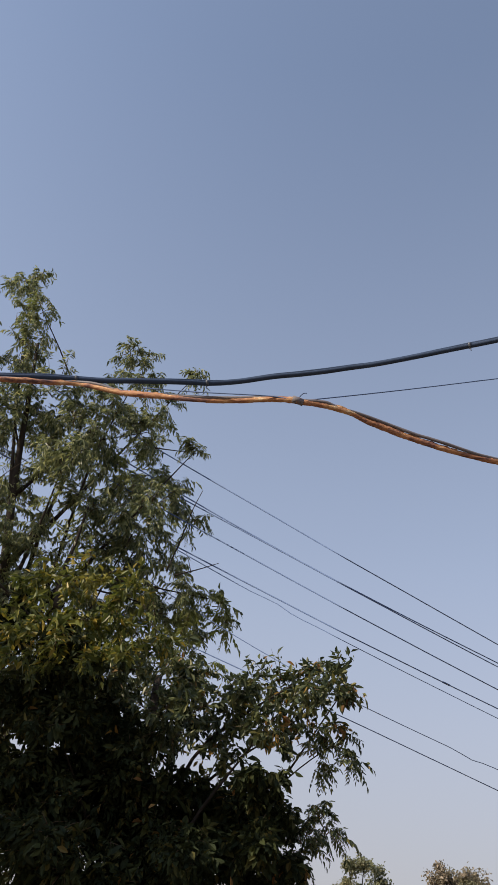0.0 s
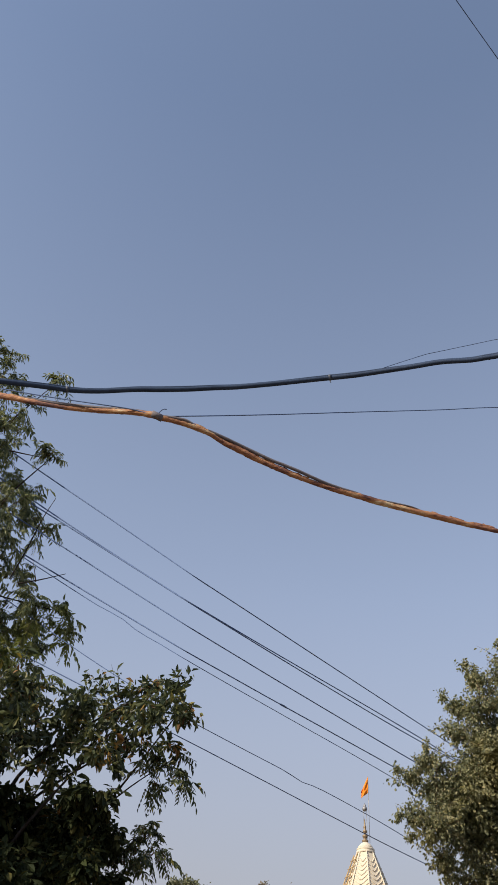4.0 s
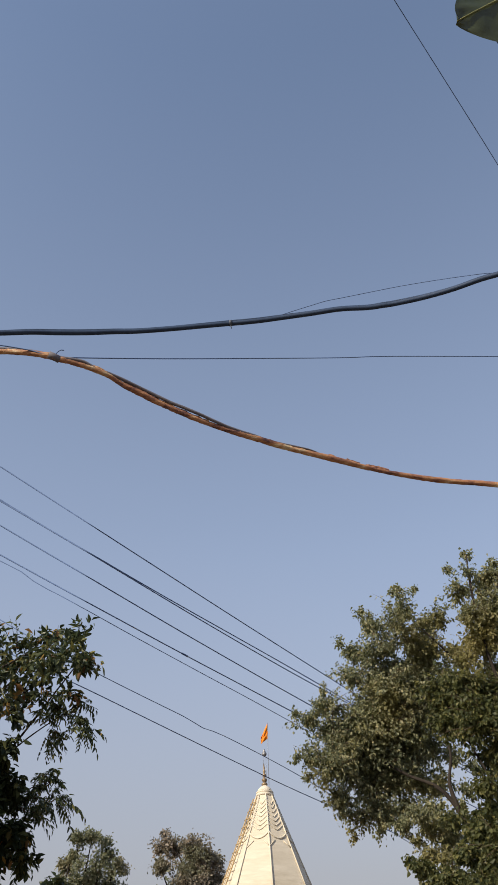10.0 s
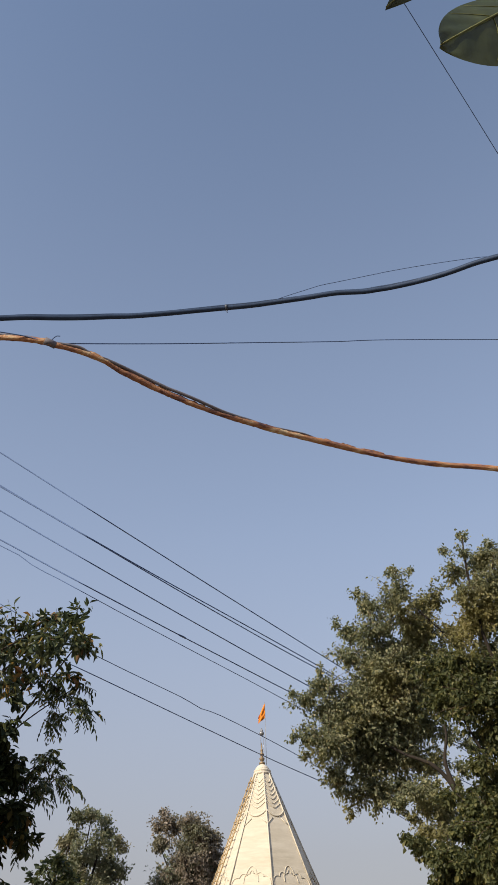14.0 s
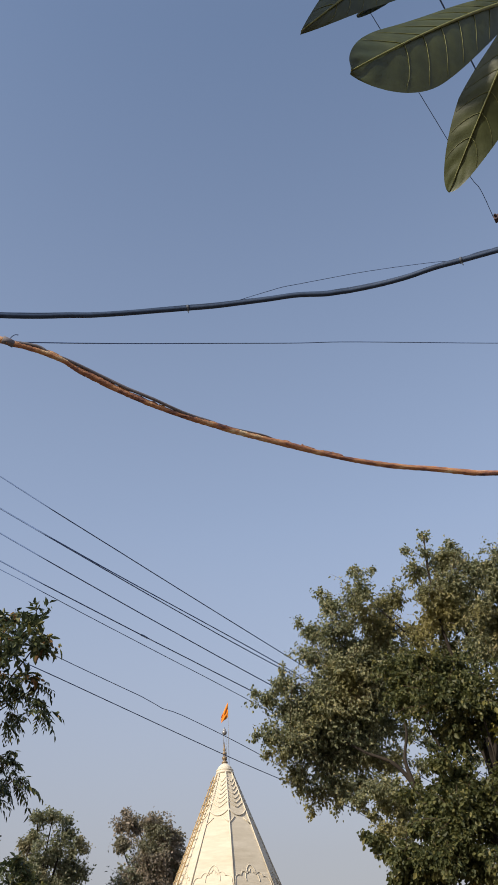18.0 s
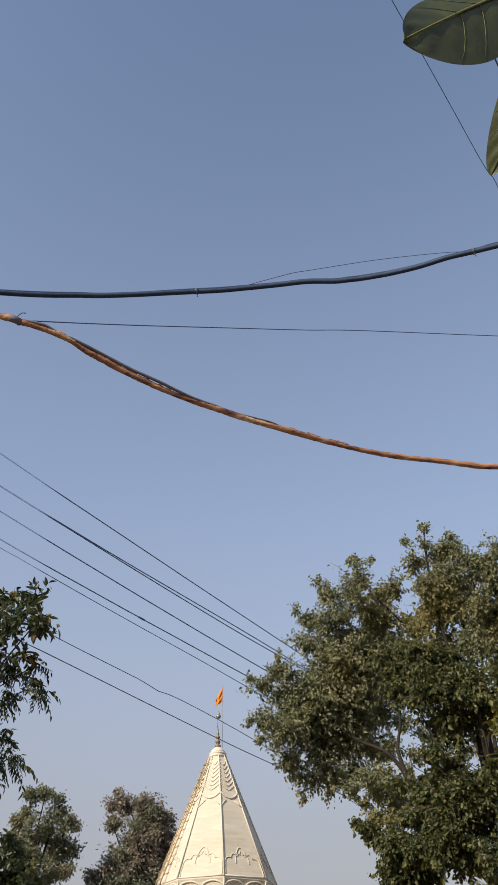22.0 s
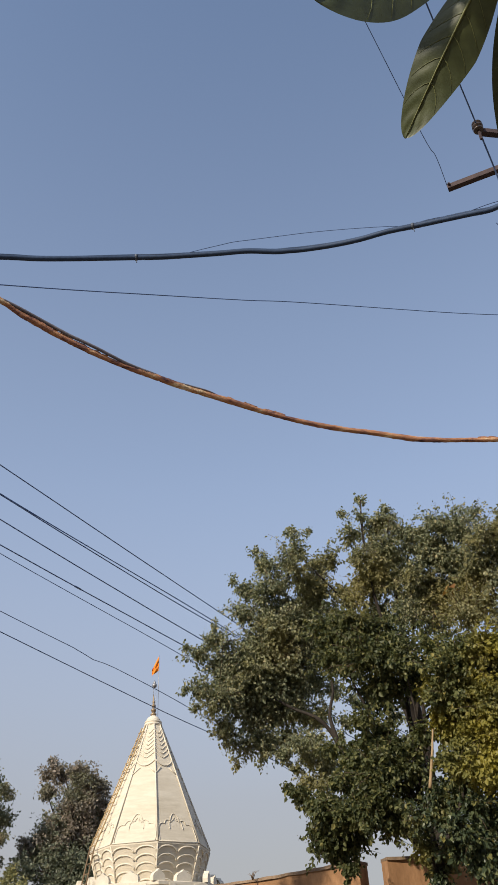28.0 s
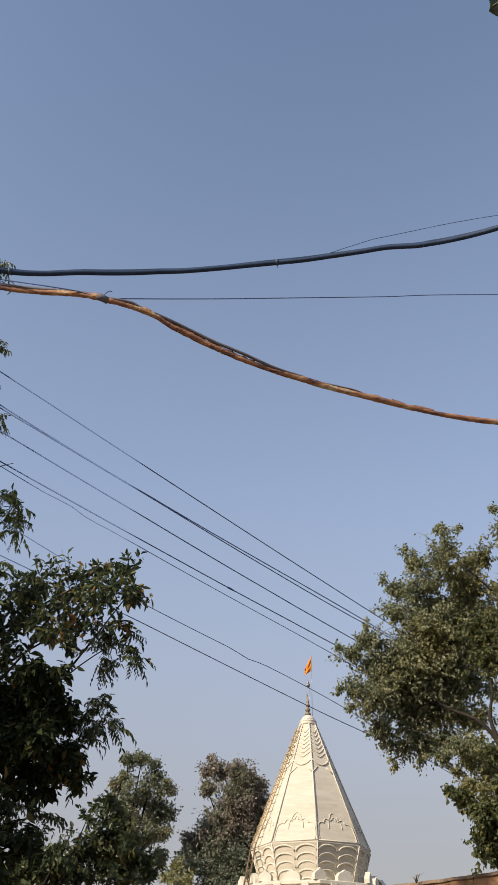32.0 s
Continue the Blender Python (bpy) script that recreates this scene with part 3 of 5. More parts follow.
def crown(name, clumps, per_m2, leaves, length, width, material, parent, seed, droop=0.5, size_jitter=0.3, fold=0.2, twig_r=0.004, twig_material=None, shoots=0.07, bare=0.3, spread=0.28, lumpy=0.0):
    """A crown of leafy twigs; leaves is how many a twig bears."""
    rng = np.random.default_rng(seed)
    a, b = crown_twigs(clumps, per_m2, rng, shoots=shoots, lumpy=lumpy)
    n = len(a)
    t = bare + (1 - bare) * rng.random((n, leaves)) ** 0.8
    o = a[:, None] + (b - a)[:, None] * t[..., None]
    o[..., 2] -= 0.25 * length * t ** 2
    o = o.reshape(-1, 3) + rng.normal(size=(n * leaves, 3)) * length * spread
    out = np.repeat(unit(b - a), leaves, 0)
    d = unit(out * 0.55 + rng.normal(size=o.shape) * 0.6 + np.array((0, 0, -droop)))
    nr = unit(rng.normal(size=o.shape) * 0.6 + np.array((0, 0, 0.6)) + out * 0.65)
    ln = length * (1 + size_jitter * rng.normal(size=len(o))).clip(0.45, 1.7)
    v, f = leaf_arrays(o, d, nr, ln, ln * width, fold)
    tagged(from_arrays(name, v.tolist(), f.tolist(), material, parent), kind="stuff")
    tv, tf = [], []
    for i in range(0, n, 2):
        p, q = Vector(a[i]), Vector(b[i])
        p = p.lerp(q, 0.4)
        m = (p + q) / 2 + Vector((0, 0, 0.06 * (q - p).length))
        vv, ff = tube_arrays([p, m, q], lambda s: twig_r * (1.5 - s), 3, base=len(tv))
        tv += vv
        tf += ff
    tagged(from_arrays("fine_branching", tv, tf, twig_material or M_TWIG, parent, True), kind="stuff")


def limbs(parent, trunk, clumps, r0, rng, every=1, tip=0.012, low=0.35, steep=0.0):
    """Limbs from the trunk into the clumps."""
    for i, (x, y, z, r) in enumerate(clumps):
        if i % every:
            continue
        c = Vector((x, y, z))
        k = min(len(trunk) - 1, max(1, int(len(trunk) * (low + (1 - low) * rng.random() * 0.9))))
        s = trunk[k]
        while s.z > c.z - 0.3 and k > 1:
            k -= 1
            s = trunk[k]
        if c.z < s.z + 0.15 + steep * math.hypot(c.x - s.x, c.y - s.y):
            continue
        bend = s.lerp(c, 0.5) + Vector((rng.uniform(-0.1, 0.1), rng.uniform(-0.1, 0.1), 0.12)) * (c - s).length
        path = spline([s, s.lerp(bend, 0.5) + Vector((0, 0, -0.03)), bend, c], 4)
        th = min(r0, 0.02 + 0.018 * (c - s).length)
        tube("limb", path, lambda q: th * (1 - q) + tip, M_BARK, parent, 6, 0.12, rng)


def tree(name, base, top, clumps, r0, label, bends, category="tree", group=""):
    root = thing(name, (0, 0, 0), label, category, group)
    rng = random.Random(len(label) * 7 + len(clumps))
    path = spline([Vector(base)] + [Vector(b) for b in bends] + [Vector(top)], 6)
    tube("trunk", path, lambda q: r0 * (1.25 - 1.05 * q) + 0.15 * r0 * max(0, 0.15 - q) / 0.15, M_BARK, root, 12, 0.08, rng)
    return root, path, rng


def thicken(clumps, centre, depth, rng, share=0.8):
    """The crown's far half: clumps set back behind the near ones."""
    c = Vector(centre)
    out = []
    for x, y, z, r in clumps:
        if rng.random() < share:
            p = Vector((x, y, z)).lerp(Vector((c.x, y, c.z)), 0.15)
            away = Vector((x, y, 0)).normalized() * depth * rng.uniform(0.6, 1.2)
            out.append((p.x + away.x, p.y + away.y, p.z + rng.uniform(-0.2, 0.2), r * 1.05))
    return out


def fill(clumps, rng, gap=0.55, size=0.8, back=0.15):
    """Smaller tufts between neighbouring ones, a little further back, so that the crown closes."""
    out = []
    for i, (x, y, z, r) in enumerate(clumps):
        for u, v, w, q in clumps[:i]:
            d = math.dist((x, y, z), (u, v, w))
            if max(r, q) * 0.7 < d < r + q + gap:
                t = rng.uniform(0.4, 0.6)
                out.append((x + (u - x) * t, y + (v - y) * t + back, z + (w - z) * t, (r + q) / 2 * size * rng.uniform(0.7, 1.0)))
    return out


# the large olive-green tree beside the wall
RIGHT = [
    (1.03, 16.14, 7.63, 0.28), (1.36, 15.99, 7.86, 0.32), (1.61, 16.26, 7.44, 0.49), (1.02, 16.06, 6.90, 0.27),
    (1.39, 15.95, 6.66, 0.45), (1.54, 16.27, 6.21, 0.34), (1.89, 16.75, 5.99, 0.26), (1.73, 16.65, 5.66, 0.10),
    (2.29, 16.55, 6.01, 0.37), (2.60, 15.96, 5.65, 0.22), (2.06, 16.35, 9.08, 0.27), (2.00, 16.10, 8.46, 0.35),
    (2.47, 15.93, 9.43, 0.32), (2.41, 15.87, 8.81, 0.42), (3.11, 15.86, 9.79, 0.34), (3.01, 15.75, 9.29, 0.40),
    (3.62, 16.38, 9.70, 0.27), (3.90, 16.29, 9.79, 0.34), (3.58, 16.36, 9.08, 0.44), (2.52, 15.94, 8.11, 0.54),
    (2.26, 16.10, 7.38, 0.58), (3.26, 16.25, 8.23, 0.53), (2.23, 16.53, 6.74, 0.56), (2.98, 16.53, 7.36, 0.57),
] + [
    (2.89, 16.57, 6.62, 0.40), (2.81, 15.55, 5.74, 0.24), (3.03, 15.82, 5.49, 0.24), (2.99, 15.87, 5.12, 0.24),
    (3.22, 15.72, 4.97, 0.26), (2.82, 15.60, 4.76, 0.14), (4.24, 15.46, 9.98, 0.30), (4.41, 15.18, 10.28, 0.16),
    (4.62, 15.64, 10.92, 0.09), (4.83, 15.54, 10.22, 0.37), (4.87, 15.32, 9.57, 0.48), (4.34, 15.33, 9.35, 0.30),
    (4.61, 15.63, 8.94, 0.48), (4.12, 15.55, 8.49, 0.31), (3.06, 15.98, 10.37, 0.05), (3.43, 15.89, 10.32, 0.05),
    (4.16, 15.51, 10.50, 0.06),
]
# shoots on its outline, and shaded tufts round its lowest limb
RIGHT_EDGE = [
    (2.95, 15.90, 10.25, 0.10), (3.21, 16.00, 10.31, 0.08), (2.24, 15.90, 9.81, 0.11), (2.36, 15.90, 9.64, 0.17), (1.78, 16.00, 9.17, 0.10),
    (1.91, 16.10, 9.05, 0.14), (1.36, 15.90, 8.15, 0.10), (0.77, 16.00, 7.71, 0.07), (0.78, 16.00, 6.90, 0.10), (0.96, 16.00, 6.53, 0.10),
    (4.51, 15.50, 10.90, 0.05), (4.08, 15.50, 10.55, 0.08), (5.05, 15.40, 10.62, 0.11),
]
RIGHT_UNDER = [
    (3.13, 16.20, 5.92, 0.25), (3.41, 16.00, 5.45, 0.21), (3.44, 16.60, 6.51, 0.24), (2.78, 16.00, 5.42, 0.17), (3.74, 16.30, 6.01, 0.18),
    (3.80, 16.60, 6.98, 0.24), (3.96, 16.60, 6.40, 0.20), (4.97, 16.60, 6.53, 0.22), (4.18, 16.60, 6.83, 0.19),
]
RIGHT_MIDDLE = [
    (5.05, 15.49, 10.41, 0.30), (5.47, 15.54, 10.01, 0.37), (5.68, 15.29, 9.45, 0.32), (5.94, 14.90, 9.96, 0.31),
    (6.31, 14.91, 9.92, 0.39), (6.93, 15.19, 10.43, 0.25), (6.63, 14.48, 9.42, 0.43), (7.12, 14.26, 9.83, 0.26),
    (7.36, 14.78, 9.49, 0.42), (5.32, 15.26, 8.91, 0.33), (6.11, 15.24, 9.19, 0.31), (6.48, 15.01, 8.80, 0.43),
    (6.80, 14.73, 8.69, 0.33), (5.92, 15.80, 8.56, 0.49), (6.20, 14.83, 7.87, 0.49), (5.17, 15.44, 8.25, 0.42),
    (7.70, 14.13, 9.53, 0.50), (7.84, 14.54, 8.73, 0.58), (8.24, 13.91, 9.04, 0.54), (7.40, 14.46, 7.79, 0.49),
]
FRONT_GREEN = [
    (3.12, 13.82, 7.23, 0.35), (3.52, 13.37, 7.17, 0.36), (4.05, 13.42, 7.00, 0.38), (3.23, 13.92, 6.72, 0.39),
    (3.63, 13.16, 6.44, 0.44), (4.17, 12.97, 6.33, 0.39), (3.50, 13.30, 5.44, 0.25), (3.91, 13.63, 5.37, 0.24),
    (3.36, 13.65, 4.90, 0.29), (3.60, 13.28, 4.68, 0.34), (3.05, 13.49, 4.55, 0.23), (2.69, 13.44, 4.19, 0.21),
    (2.99, 13.61, 4.07, 0.34), (3.25, 13.21, 4.05, 0.31), (2.70, 13.86, 3.87, 0.19), (2.94, 13.97, 3.72, 0.32),
    (3.22, 13.94, 3.72, 0.24), (3.13, 13.80, 3.39, 0.15), (4.13, 13.73, 4.48, 0.20), (3.94, 13.00, 4.07, 0.16),
    (4.12, 13.17, 3.56, 0.21), (4.46, 13.64, 3.46, 0.25), (2.28, 13.99, 4.65, 0.07), (2.41, 13.68, 4.49, 0.13),
] + [
    (2.65, 14.07, 4.49, 0.18), (3.71, 13.57, 4.00, 0.29), (4.01, 13.65, 3.95, 0.2),
    (3.54, 13.26, 4.29, 0.24), (4.14, 13.30, 4.70, 0.23), (4.28, 13.00, 5.14, 0.21), (3.75, 13.36, 4.99, 0.25),
    (3.07, 14.00, 5.19, 0.20),
]
FRONT_YELLOW = [
    (4.62, 12.73, 6.49, 0.27), (4.68, 12.43, 6.00, 0.34), (5.06, 12.32, 6.23, 0.34), (5.46, 12.26, 6.30, 0.32),
    (5.79, 12.65, 6.07, 0.37), (4.54, 12.78, 5.67, 0.31), (4.93, 12.58, 5.60, 0.40), (5.27, 12.28, 5.41, 0.37),
    (4.79, 13.22, 5.27, 0.33), (5.10, 12.63, 5.01, 0.39), (5.35, 12.34, 4.84, 0.35), (4.47, 12.55, 4.62, 0.26),
    (4.83, 12.42, 4.47, 0.30), (5.20, 12.37, 4.29, 0.30), (4.35, 13.11, 4.33, 0.21), (4.06, 12.76, 3.86, 0.22),
    (4.41, 12.56, 3.81, 0.23), (4.49, 12.91, 3.50, 0.24), (4.79, 12.60, 3.98, 0.27), (4.32, 13.39, 3.18, 0.19),
]
FRONT_LOW = [
    (4.61, 12.56, 3.59, 0.23), (5.02, 12.75, 3.61, 0.31), (5.25, 12.87, 3.32, 0.31), (4.83, 12.72, 3.17, 0.30),
    (6.20, 12.64, 5.89, 0.47), (5.85, 12.35, 4.93, 0.45), (5.68, 12.22, 4.10, 0.44), (5.58, 12.41, 3.40, 0.44),
    (6.07, 11.85, 4.39, 0.55), (4.19, 14.89, 6.38, 0.48), (4.50, 14.59, 5.30, 0.36), (4.93, 14.56, 4.35, 0.44),
    (5.78, 14.04, 4.15, 0.39), (4.07, 14.61, 4.49, 0.27), (5.28, 14.34, 4.58, 0.31),
]
ROADSIDE = RIGHT + RIGHT_MIDDLE
root, path, rng = tree("roadside_tree", (6.2, 17.2, -0.1), (5.4, 16.6, 9.6), ROADSIDE, 0.24, "large grey-green small-leaved tree behind the ochre wall", [(6.1, 17.2, 1.8), (5.7, 16.9, 3.6), (5.5, 16.7, 6.0)], group="trees")
limbs(root, path, ROADSIDE, 0.045, rng, 7, steep=0.5)
for pts, thick in (([(5.7, 16.9, 3.6), (4.7, 16.0, 4.3), (3.74, 15.59, 5.24), (3.6, 15.83, 5.81), (3.3, 15.9, 6.25), (2.82, 16.08, 6.54), (2.3, 16.2, 6.9)], 0.07),
                   ([(3.6, 15.83, 5.81), (3.5, 15.85, 6.3), (3.62, 15.9, 6.9), (3.5, 16.0, 7.6)], 0.04),
                   ([(5.5, 16.7, 6.0), (5.0, 16.0, 7.4), (4.55, 15.5, 8.9), (4.5, 15.4, 10.2), (4.56, 15.46, 10.85)], 0.05)):
    tube("limb", spline(pts, 5), lambda q: thick * (1 - 0.8 * q) + 0.004, M_BARK, root, 8, 0.1, rng)
crown("crown", RIGHT + RIGHT_EDGE + RIGHT_UNDER + fill([c for c in RIGHT if c[3] >= 0.4], rng, 0.35), 150, 14, 0.057, 0.66, M_LEAF_R, root, 11, 0.75, shoots=0.2, spread=0.6, lumpy=0.5)
crown("crown", RIGHT_MIDDLE + fill(RIGHT_MIDDLE, rng, 0.3), 140, 14, 0.057, 0.66, M_LEAF_R, root, 16, 0.75, shoots=0.2, spread=0.6, lumpy=0.5)
crown("crown", thicken(ROADSIDE, (5.5, 17, 7), 0.9, rng, 0.9), 90, 12, 0.07, 0.66, M_LEAF_R, root, 12, 0.75, shoots=0.05, spread=0.55, lumpy=0.4)
crown("withered_leaves", [(5.96, 14.9, 8.56, 0.05)], 4, 1, 0.16, 0.6, M_ORANGE, root, 18, 0.9, twig_r=0.003)
FRONT = FRONT_GREEN + FRONT_YELLOW + FRONT_LOW
root, path, rng = tree("yellowing_tree", (4.8, 13.8, -0.1), (4.5, 14.0, 6.8), FRONT, 0.1, "yellow-green broadleaf tree in front of the ochre wall", [(4.65, 13.65, 1.5), (4.45, 13.5, 3.0), (4.36, 13.55, 3.8), (4.35, 13.7, 4.46), (4.4, 13.8, 5.1), (4.45, 13.95, 6.0)], group="trees")
limbs(root, path, FRONT, 0.025, rng, 5, 0.008, steep=0.3)
for pts, thick in (([(4.4, 13.5, 3.4), (4.9, 13.3, 4.3), (5.3, 13.1, 5.2), (5.5, 12.9, 6.2)], 0.035), ([(4.36, 13.6, 4.2), (4.0, 13.6, 4.5), (3.5, 13.6, 4.7), (3.1, 13.7, 4.7)], 0.02)):
    tube("limb", spline(pts, 5), lambda q: thick * (1 - 0.75 * q), M_BARK, root, 8, 0.1, rng)
tube("bare_branch", spline([(4.4, 12.73, 5.15), (4.3, 12.6, 4.82), (4.28, 12.56, 4.78), (4.22, 12.58, 4.5), (4.17, 12.6, 4.27)], 4), lambda q: 0.014 + 0.012 * q, M_BARE, root, 8, 0.1, rng, label="pale barkless branch")
crown("crown", FRONT_GREEN + fill(FRONT_GREEN, rng, 0.2), 150, 14, 0.062, 0.72, M_LEAF_O, root, 15, 0.75, shoots=0.12, spread=0.5, lumpy=0.5)
crown("crown", FRONT_YELLOW[:14] + fill(FRONT_YELLOW[:14], rng, 0.15), 150, 14, 0.062, 0.72, M_LEAF_Y, root, 13, 0.75, shoots=0.15, spread=0.5, lumpy=0.5)
crown("crown", [c for c in FRONT_LOW[4:9] if c[2] > 4.2], 150, 14, 0.062, 0.72, M_LEAF_Y, root, 19, 0.75, shoots=0.12, spread=0.5, lumpy=0.5)
# low and rear clumps take a darker leaf, which stands in for shade
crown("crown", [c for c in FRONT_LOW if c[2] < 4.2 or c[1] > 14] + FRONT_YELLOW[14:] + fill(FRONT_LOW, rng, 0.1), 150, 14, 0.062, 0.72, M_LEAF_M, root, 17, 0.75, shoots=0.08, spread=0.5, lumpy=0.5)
crown("crown", thicken(FRONT_YELLOW + FRONT_LOW[:9] + FRONT_GREEN[:6], (5.5, 14.5, 5), 0.7, rng, 0.9), 90, 12, 0.075, 0.72, M_LEAF_O, root, 14, 0.75, shoots=0.05, spread=0.5, lumpy=0.4)


def feathery_crown(name, clumps, per_m2, length, leaflets, material, parent, seed):
    """Drooping compound leaves: a stalk with paired narrow leaflets."""
    rng = np.random.default_rng(seed)
    a, b = crown_twigs(clumps, per_m2, rng, 1.0)
    n = len(a)
    k = 5
    t = 0.45 + 0.55 * rng.random((n, k))
    o = (a[:, None] + (b - a)[:, None] * t[..., None]).reshape(-1, 3)
    out = np.repeat(unit(b - a), k, 0)
    d = unit(out * 0.8 + rng.normal(size=o.shape) * 0.5 + np.array((0, 0, 0.05)))
    ln = length * (1 + 0.25 * rng.normal(size=len(o))).clip(0.5, 1.6)
    os_, ds, ns, ls = [], [], [], []
    side0 = unit(np.cross(d, np.array((0.0, 0, 1))))
    for j in range(leaflets):
        s = (j // 2 + 1) / (leaflets // 2 + 0.5)
        sg = 1 if j % 2 else -1
        p = o + d * (ln * s)[:, None] + np.array((0, 0, -1.0)) * (ln * 0.55 * s * s)[:, None]
        os_.append(p)
        ds.append(unit(side0 * sg * 0.6 + d * 0.45 + np.array((0, 0, -0.75)) + rng.normal(size=o.shape) * 0.22))
        ns.append(unit(rng.normal(size=o.shape) * 0.5 + np.array((0, 0, 0.55)) + out * 0.5 + side0 * sg * 0.4))
        ls.append(ln * 0.4 * rng.uniform(0.8, 1.2, len(o)))
    o2, d2, n2, l2 = (np.concatenate(q) for q in (os_, ds, ns, ls))
    v, f = leaf_arrays(o2, d2, n2, l2, l2 * 0.29, 0.1, 0.2)
    tagged(from_arrays(name, v.tolist(), f.tolist(), material, parent), kind="stuff")
    tv, tf = [], []
    for i in range(n):
        p, q = Vector(a[i]), Vector(b[i])
        p = p.lerp(q, 0.5) + Vector((0.06 * math.sin(i), 0.06 * math.cos(1.7 * i), -0.03))
        vv, ff = tube_arrays([p, (p + q) / 2 + Vector((0, 0, 0.04 * (q - p).length)), q], lambda s: 0.005 * (1.5 - s), 3, base=len(tv))
        tv += vv
        tf += ff
    tagged(from_arrays("fine_branching", tv, tf, M_TWIG, parent, True), kind="stuff")


# the dark broadleaf tree
BROAD = [
    (-1.97, 7.33, 4.69, 0.2), (-1.76, 7.0, 4.68, 0.16), (-2.09, 7.33, 4.47, 0.16), (-1.73, 6.62, 4.67, 0.18),
    (-1.76, 7.08, 5.04, 0.2), (-1.48, 6.94, 4.69, 0.12), (-1.64, 7.29, 4.59, 0.1), (-1.55, 6.75, 4.77, 0.17),
    (-1.54, 7.37, 5.02, 0.08), (-1.56, 7.08, 5.07, 0.08), (-2.13, 7.25, 4.94, 0.31), (-2.32, 6.8, 4.77, 0.25),
    (-2.13, 6.82, 4.39, 0.29), (-2.58, 7.0, 4.62, 0.36), (-3.02, 7.0, 4.97, 0.31), (-2.88, 6.48, 4.31, 0.41),
] + [
    (-2.65, 7.13, 4.24, 0.24), (-3.63, 6.65, 4.94, 0.45), (-3.74, 5.83, 4.7, 0.39), (-4.27, 5.92, 4.99, 0.32),
    (-3.17, 6.67, 4.04, 0.47), (-2.87, 7.03, 3.93, 0.37), (-2.32, 6.98, 3.78, 0.27), (-1.99, 6.6, 3.45, 0.2),
    (-1.91, 6.95, 3.34, 0.18), (-2.37, 6.8, 3.42, 0.33), (-2.8, 6.64, 3.45, 0.45), (-3.42, 6.79, 3.71, 0.48),
    (-3.69, 6.03, 4.14, 0.45), (-3.98, 5.72, 4.25, 0.4), (-3.66, 6.23, 3.66, 0.5), (-4.1, 6.07, 3.7, 0.46),
]
BROAD_LOW = [
    (-1.88, 7.23, 3.59, 0.1), (-1.84, 7.25, 3.36, 0.08), (-2.05, 6.92, 3.7, 0.21), (-2.14, 6.69, 3.86, 0.22),
    (-1.97, 6.53, 3.93, 0.16), (-1.92, 6.84, 3.78, 0.14), (-3.12, 6.41, 3.13, 0.44), (-3.49, 5.85, 3.06, 0.47),
    (-2.49, 6.35, 3.06, 0.37), (-3.63, 6.72, 4.32, 0.44), (-2.2, 7.0, 3.07, 0.15), (-2.14, 6.64, 2.66, 0.28),
    (-2.71, 7.12, 2.75, 0.36), (-3.14, 6.87, 2.76, 0.46), (-3.61, 6.58, 2.69, 0.51),
    (-2.37, 6.71, 2.32, 0.29), (-2.88, 6.6, 2.27, 0.39), (-3.44, 6.51, 2.19, 0.45),
]
root, path, rng = tree("broadleaf_tree", (-3.6, 7.2, -0.1), (-3.3, 7.0, 5.0), BROAD, 0.17, "dense dark green broadleaf tree with a few orange leaves", [(-3.7, 7.2, 1.2), (-3.4, 7.1, 2.8)], group="trees")
BROAD_INNER = [
    (-1.88, 7.00, 3.39, 0.17), (-1.77, 7.00, 3.17, 0.10), (-2.02, 7.00, 3.23, 0.14), (-2.27, 7.00, 3.26, 0.17),
]
near_clumps = BROAD + BROAD_LOW[2:] + BROAD_INNER
SUNLIT_LOW = [
    (-3.76, 5.27, 4.68, 0.16), (-3.47, 5.34, 4.60, 0.17), (-3.44, 5.81, 4.93, 0.18), (-3.65, 5.64, 4.54, 0.17),
    (-3.75, 5.33, 4.37, 0.16), (-2.95, 5.49, 4.51, 0.14), (-3.25, 5.48, 4.46, 0.14),
]
SUNLIT = [
    (-3.98, 5.59, 5.19, 0.26), (-3.84, 6.15, 5.57, 0.31), (-3.26, 6.0, 5.32, 0.26), (-4.03, 5.51, 4.76, 0.25),
    (-3.74, 5.82, 4.91, 0.29), (-3.34, 5.98, 4.98, 0.29), (-3.04, 6.42, 5.08, 0.21), (-3.39, 5.89, 4.66, 0.2),
]
limbs(root, path, near_clumps, 0.028, rng, 4, 0.005)
# inner and low clumps near black: shade put into the leaf colour
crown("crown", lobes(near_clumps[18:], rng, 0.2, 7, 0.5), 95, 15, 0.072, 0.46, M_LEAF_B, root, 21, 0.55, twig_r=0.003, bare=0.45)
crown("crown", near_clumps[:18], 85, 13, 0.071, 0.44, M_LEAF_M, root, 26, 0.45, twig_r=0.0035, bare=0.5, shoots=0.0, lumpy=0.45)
# yellower top clumps, their colour also brightened for the sun on them
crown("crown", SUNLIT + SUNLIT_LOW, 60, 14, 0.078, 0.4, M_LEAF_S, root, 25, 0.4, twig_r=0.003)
SPRAYS = [
    (-1.61, 7.33, 4.47, 0.13), (-1.52, 7.21, 4.26, 0.09), (-1.78, 7.25, 4.27, 0.11), (-1.74, 7.31, 3.82, 0.11),
    (-1.82, 7.23, 3.7, 0.11), (-1.63, 7.24, 3.66, 0.06),
]
THIN_LOW = [
    (-2.17, 7.00, 2.89, 0.12), (-1.98, 7.00, 2.84, 0.11), (-2.38, 7.00, 2.88, 0.14),
]
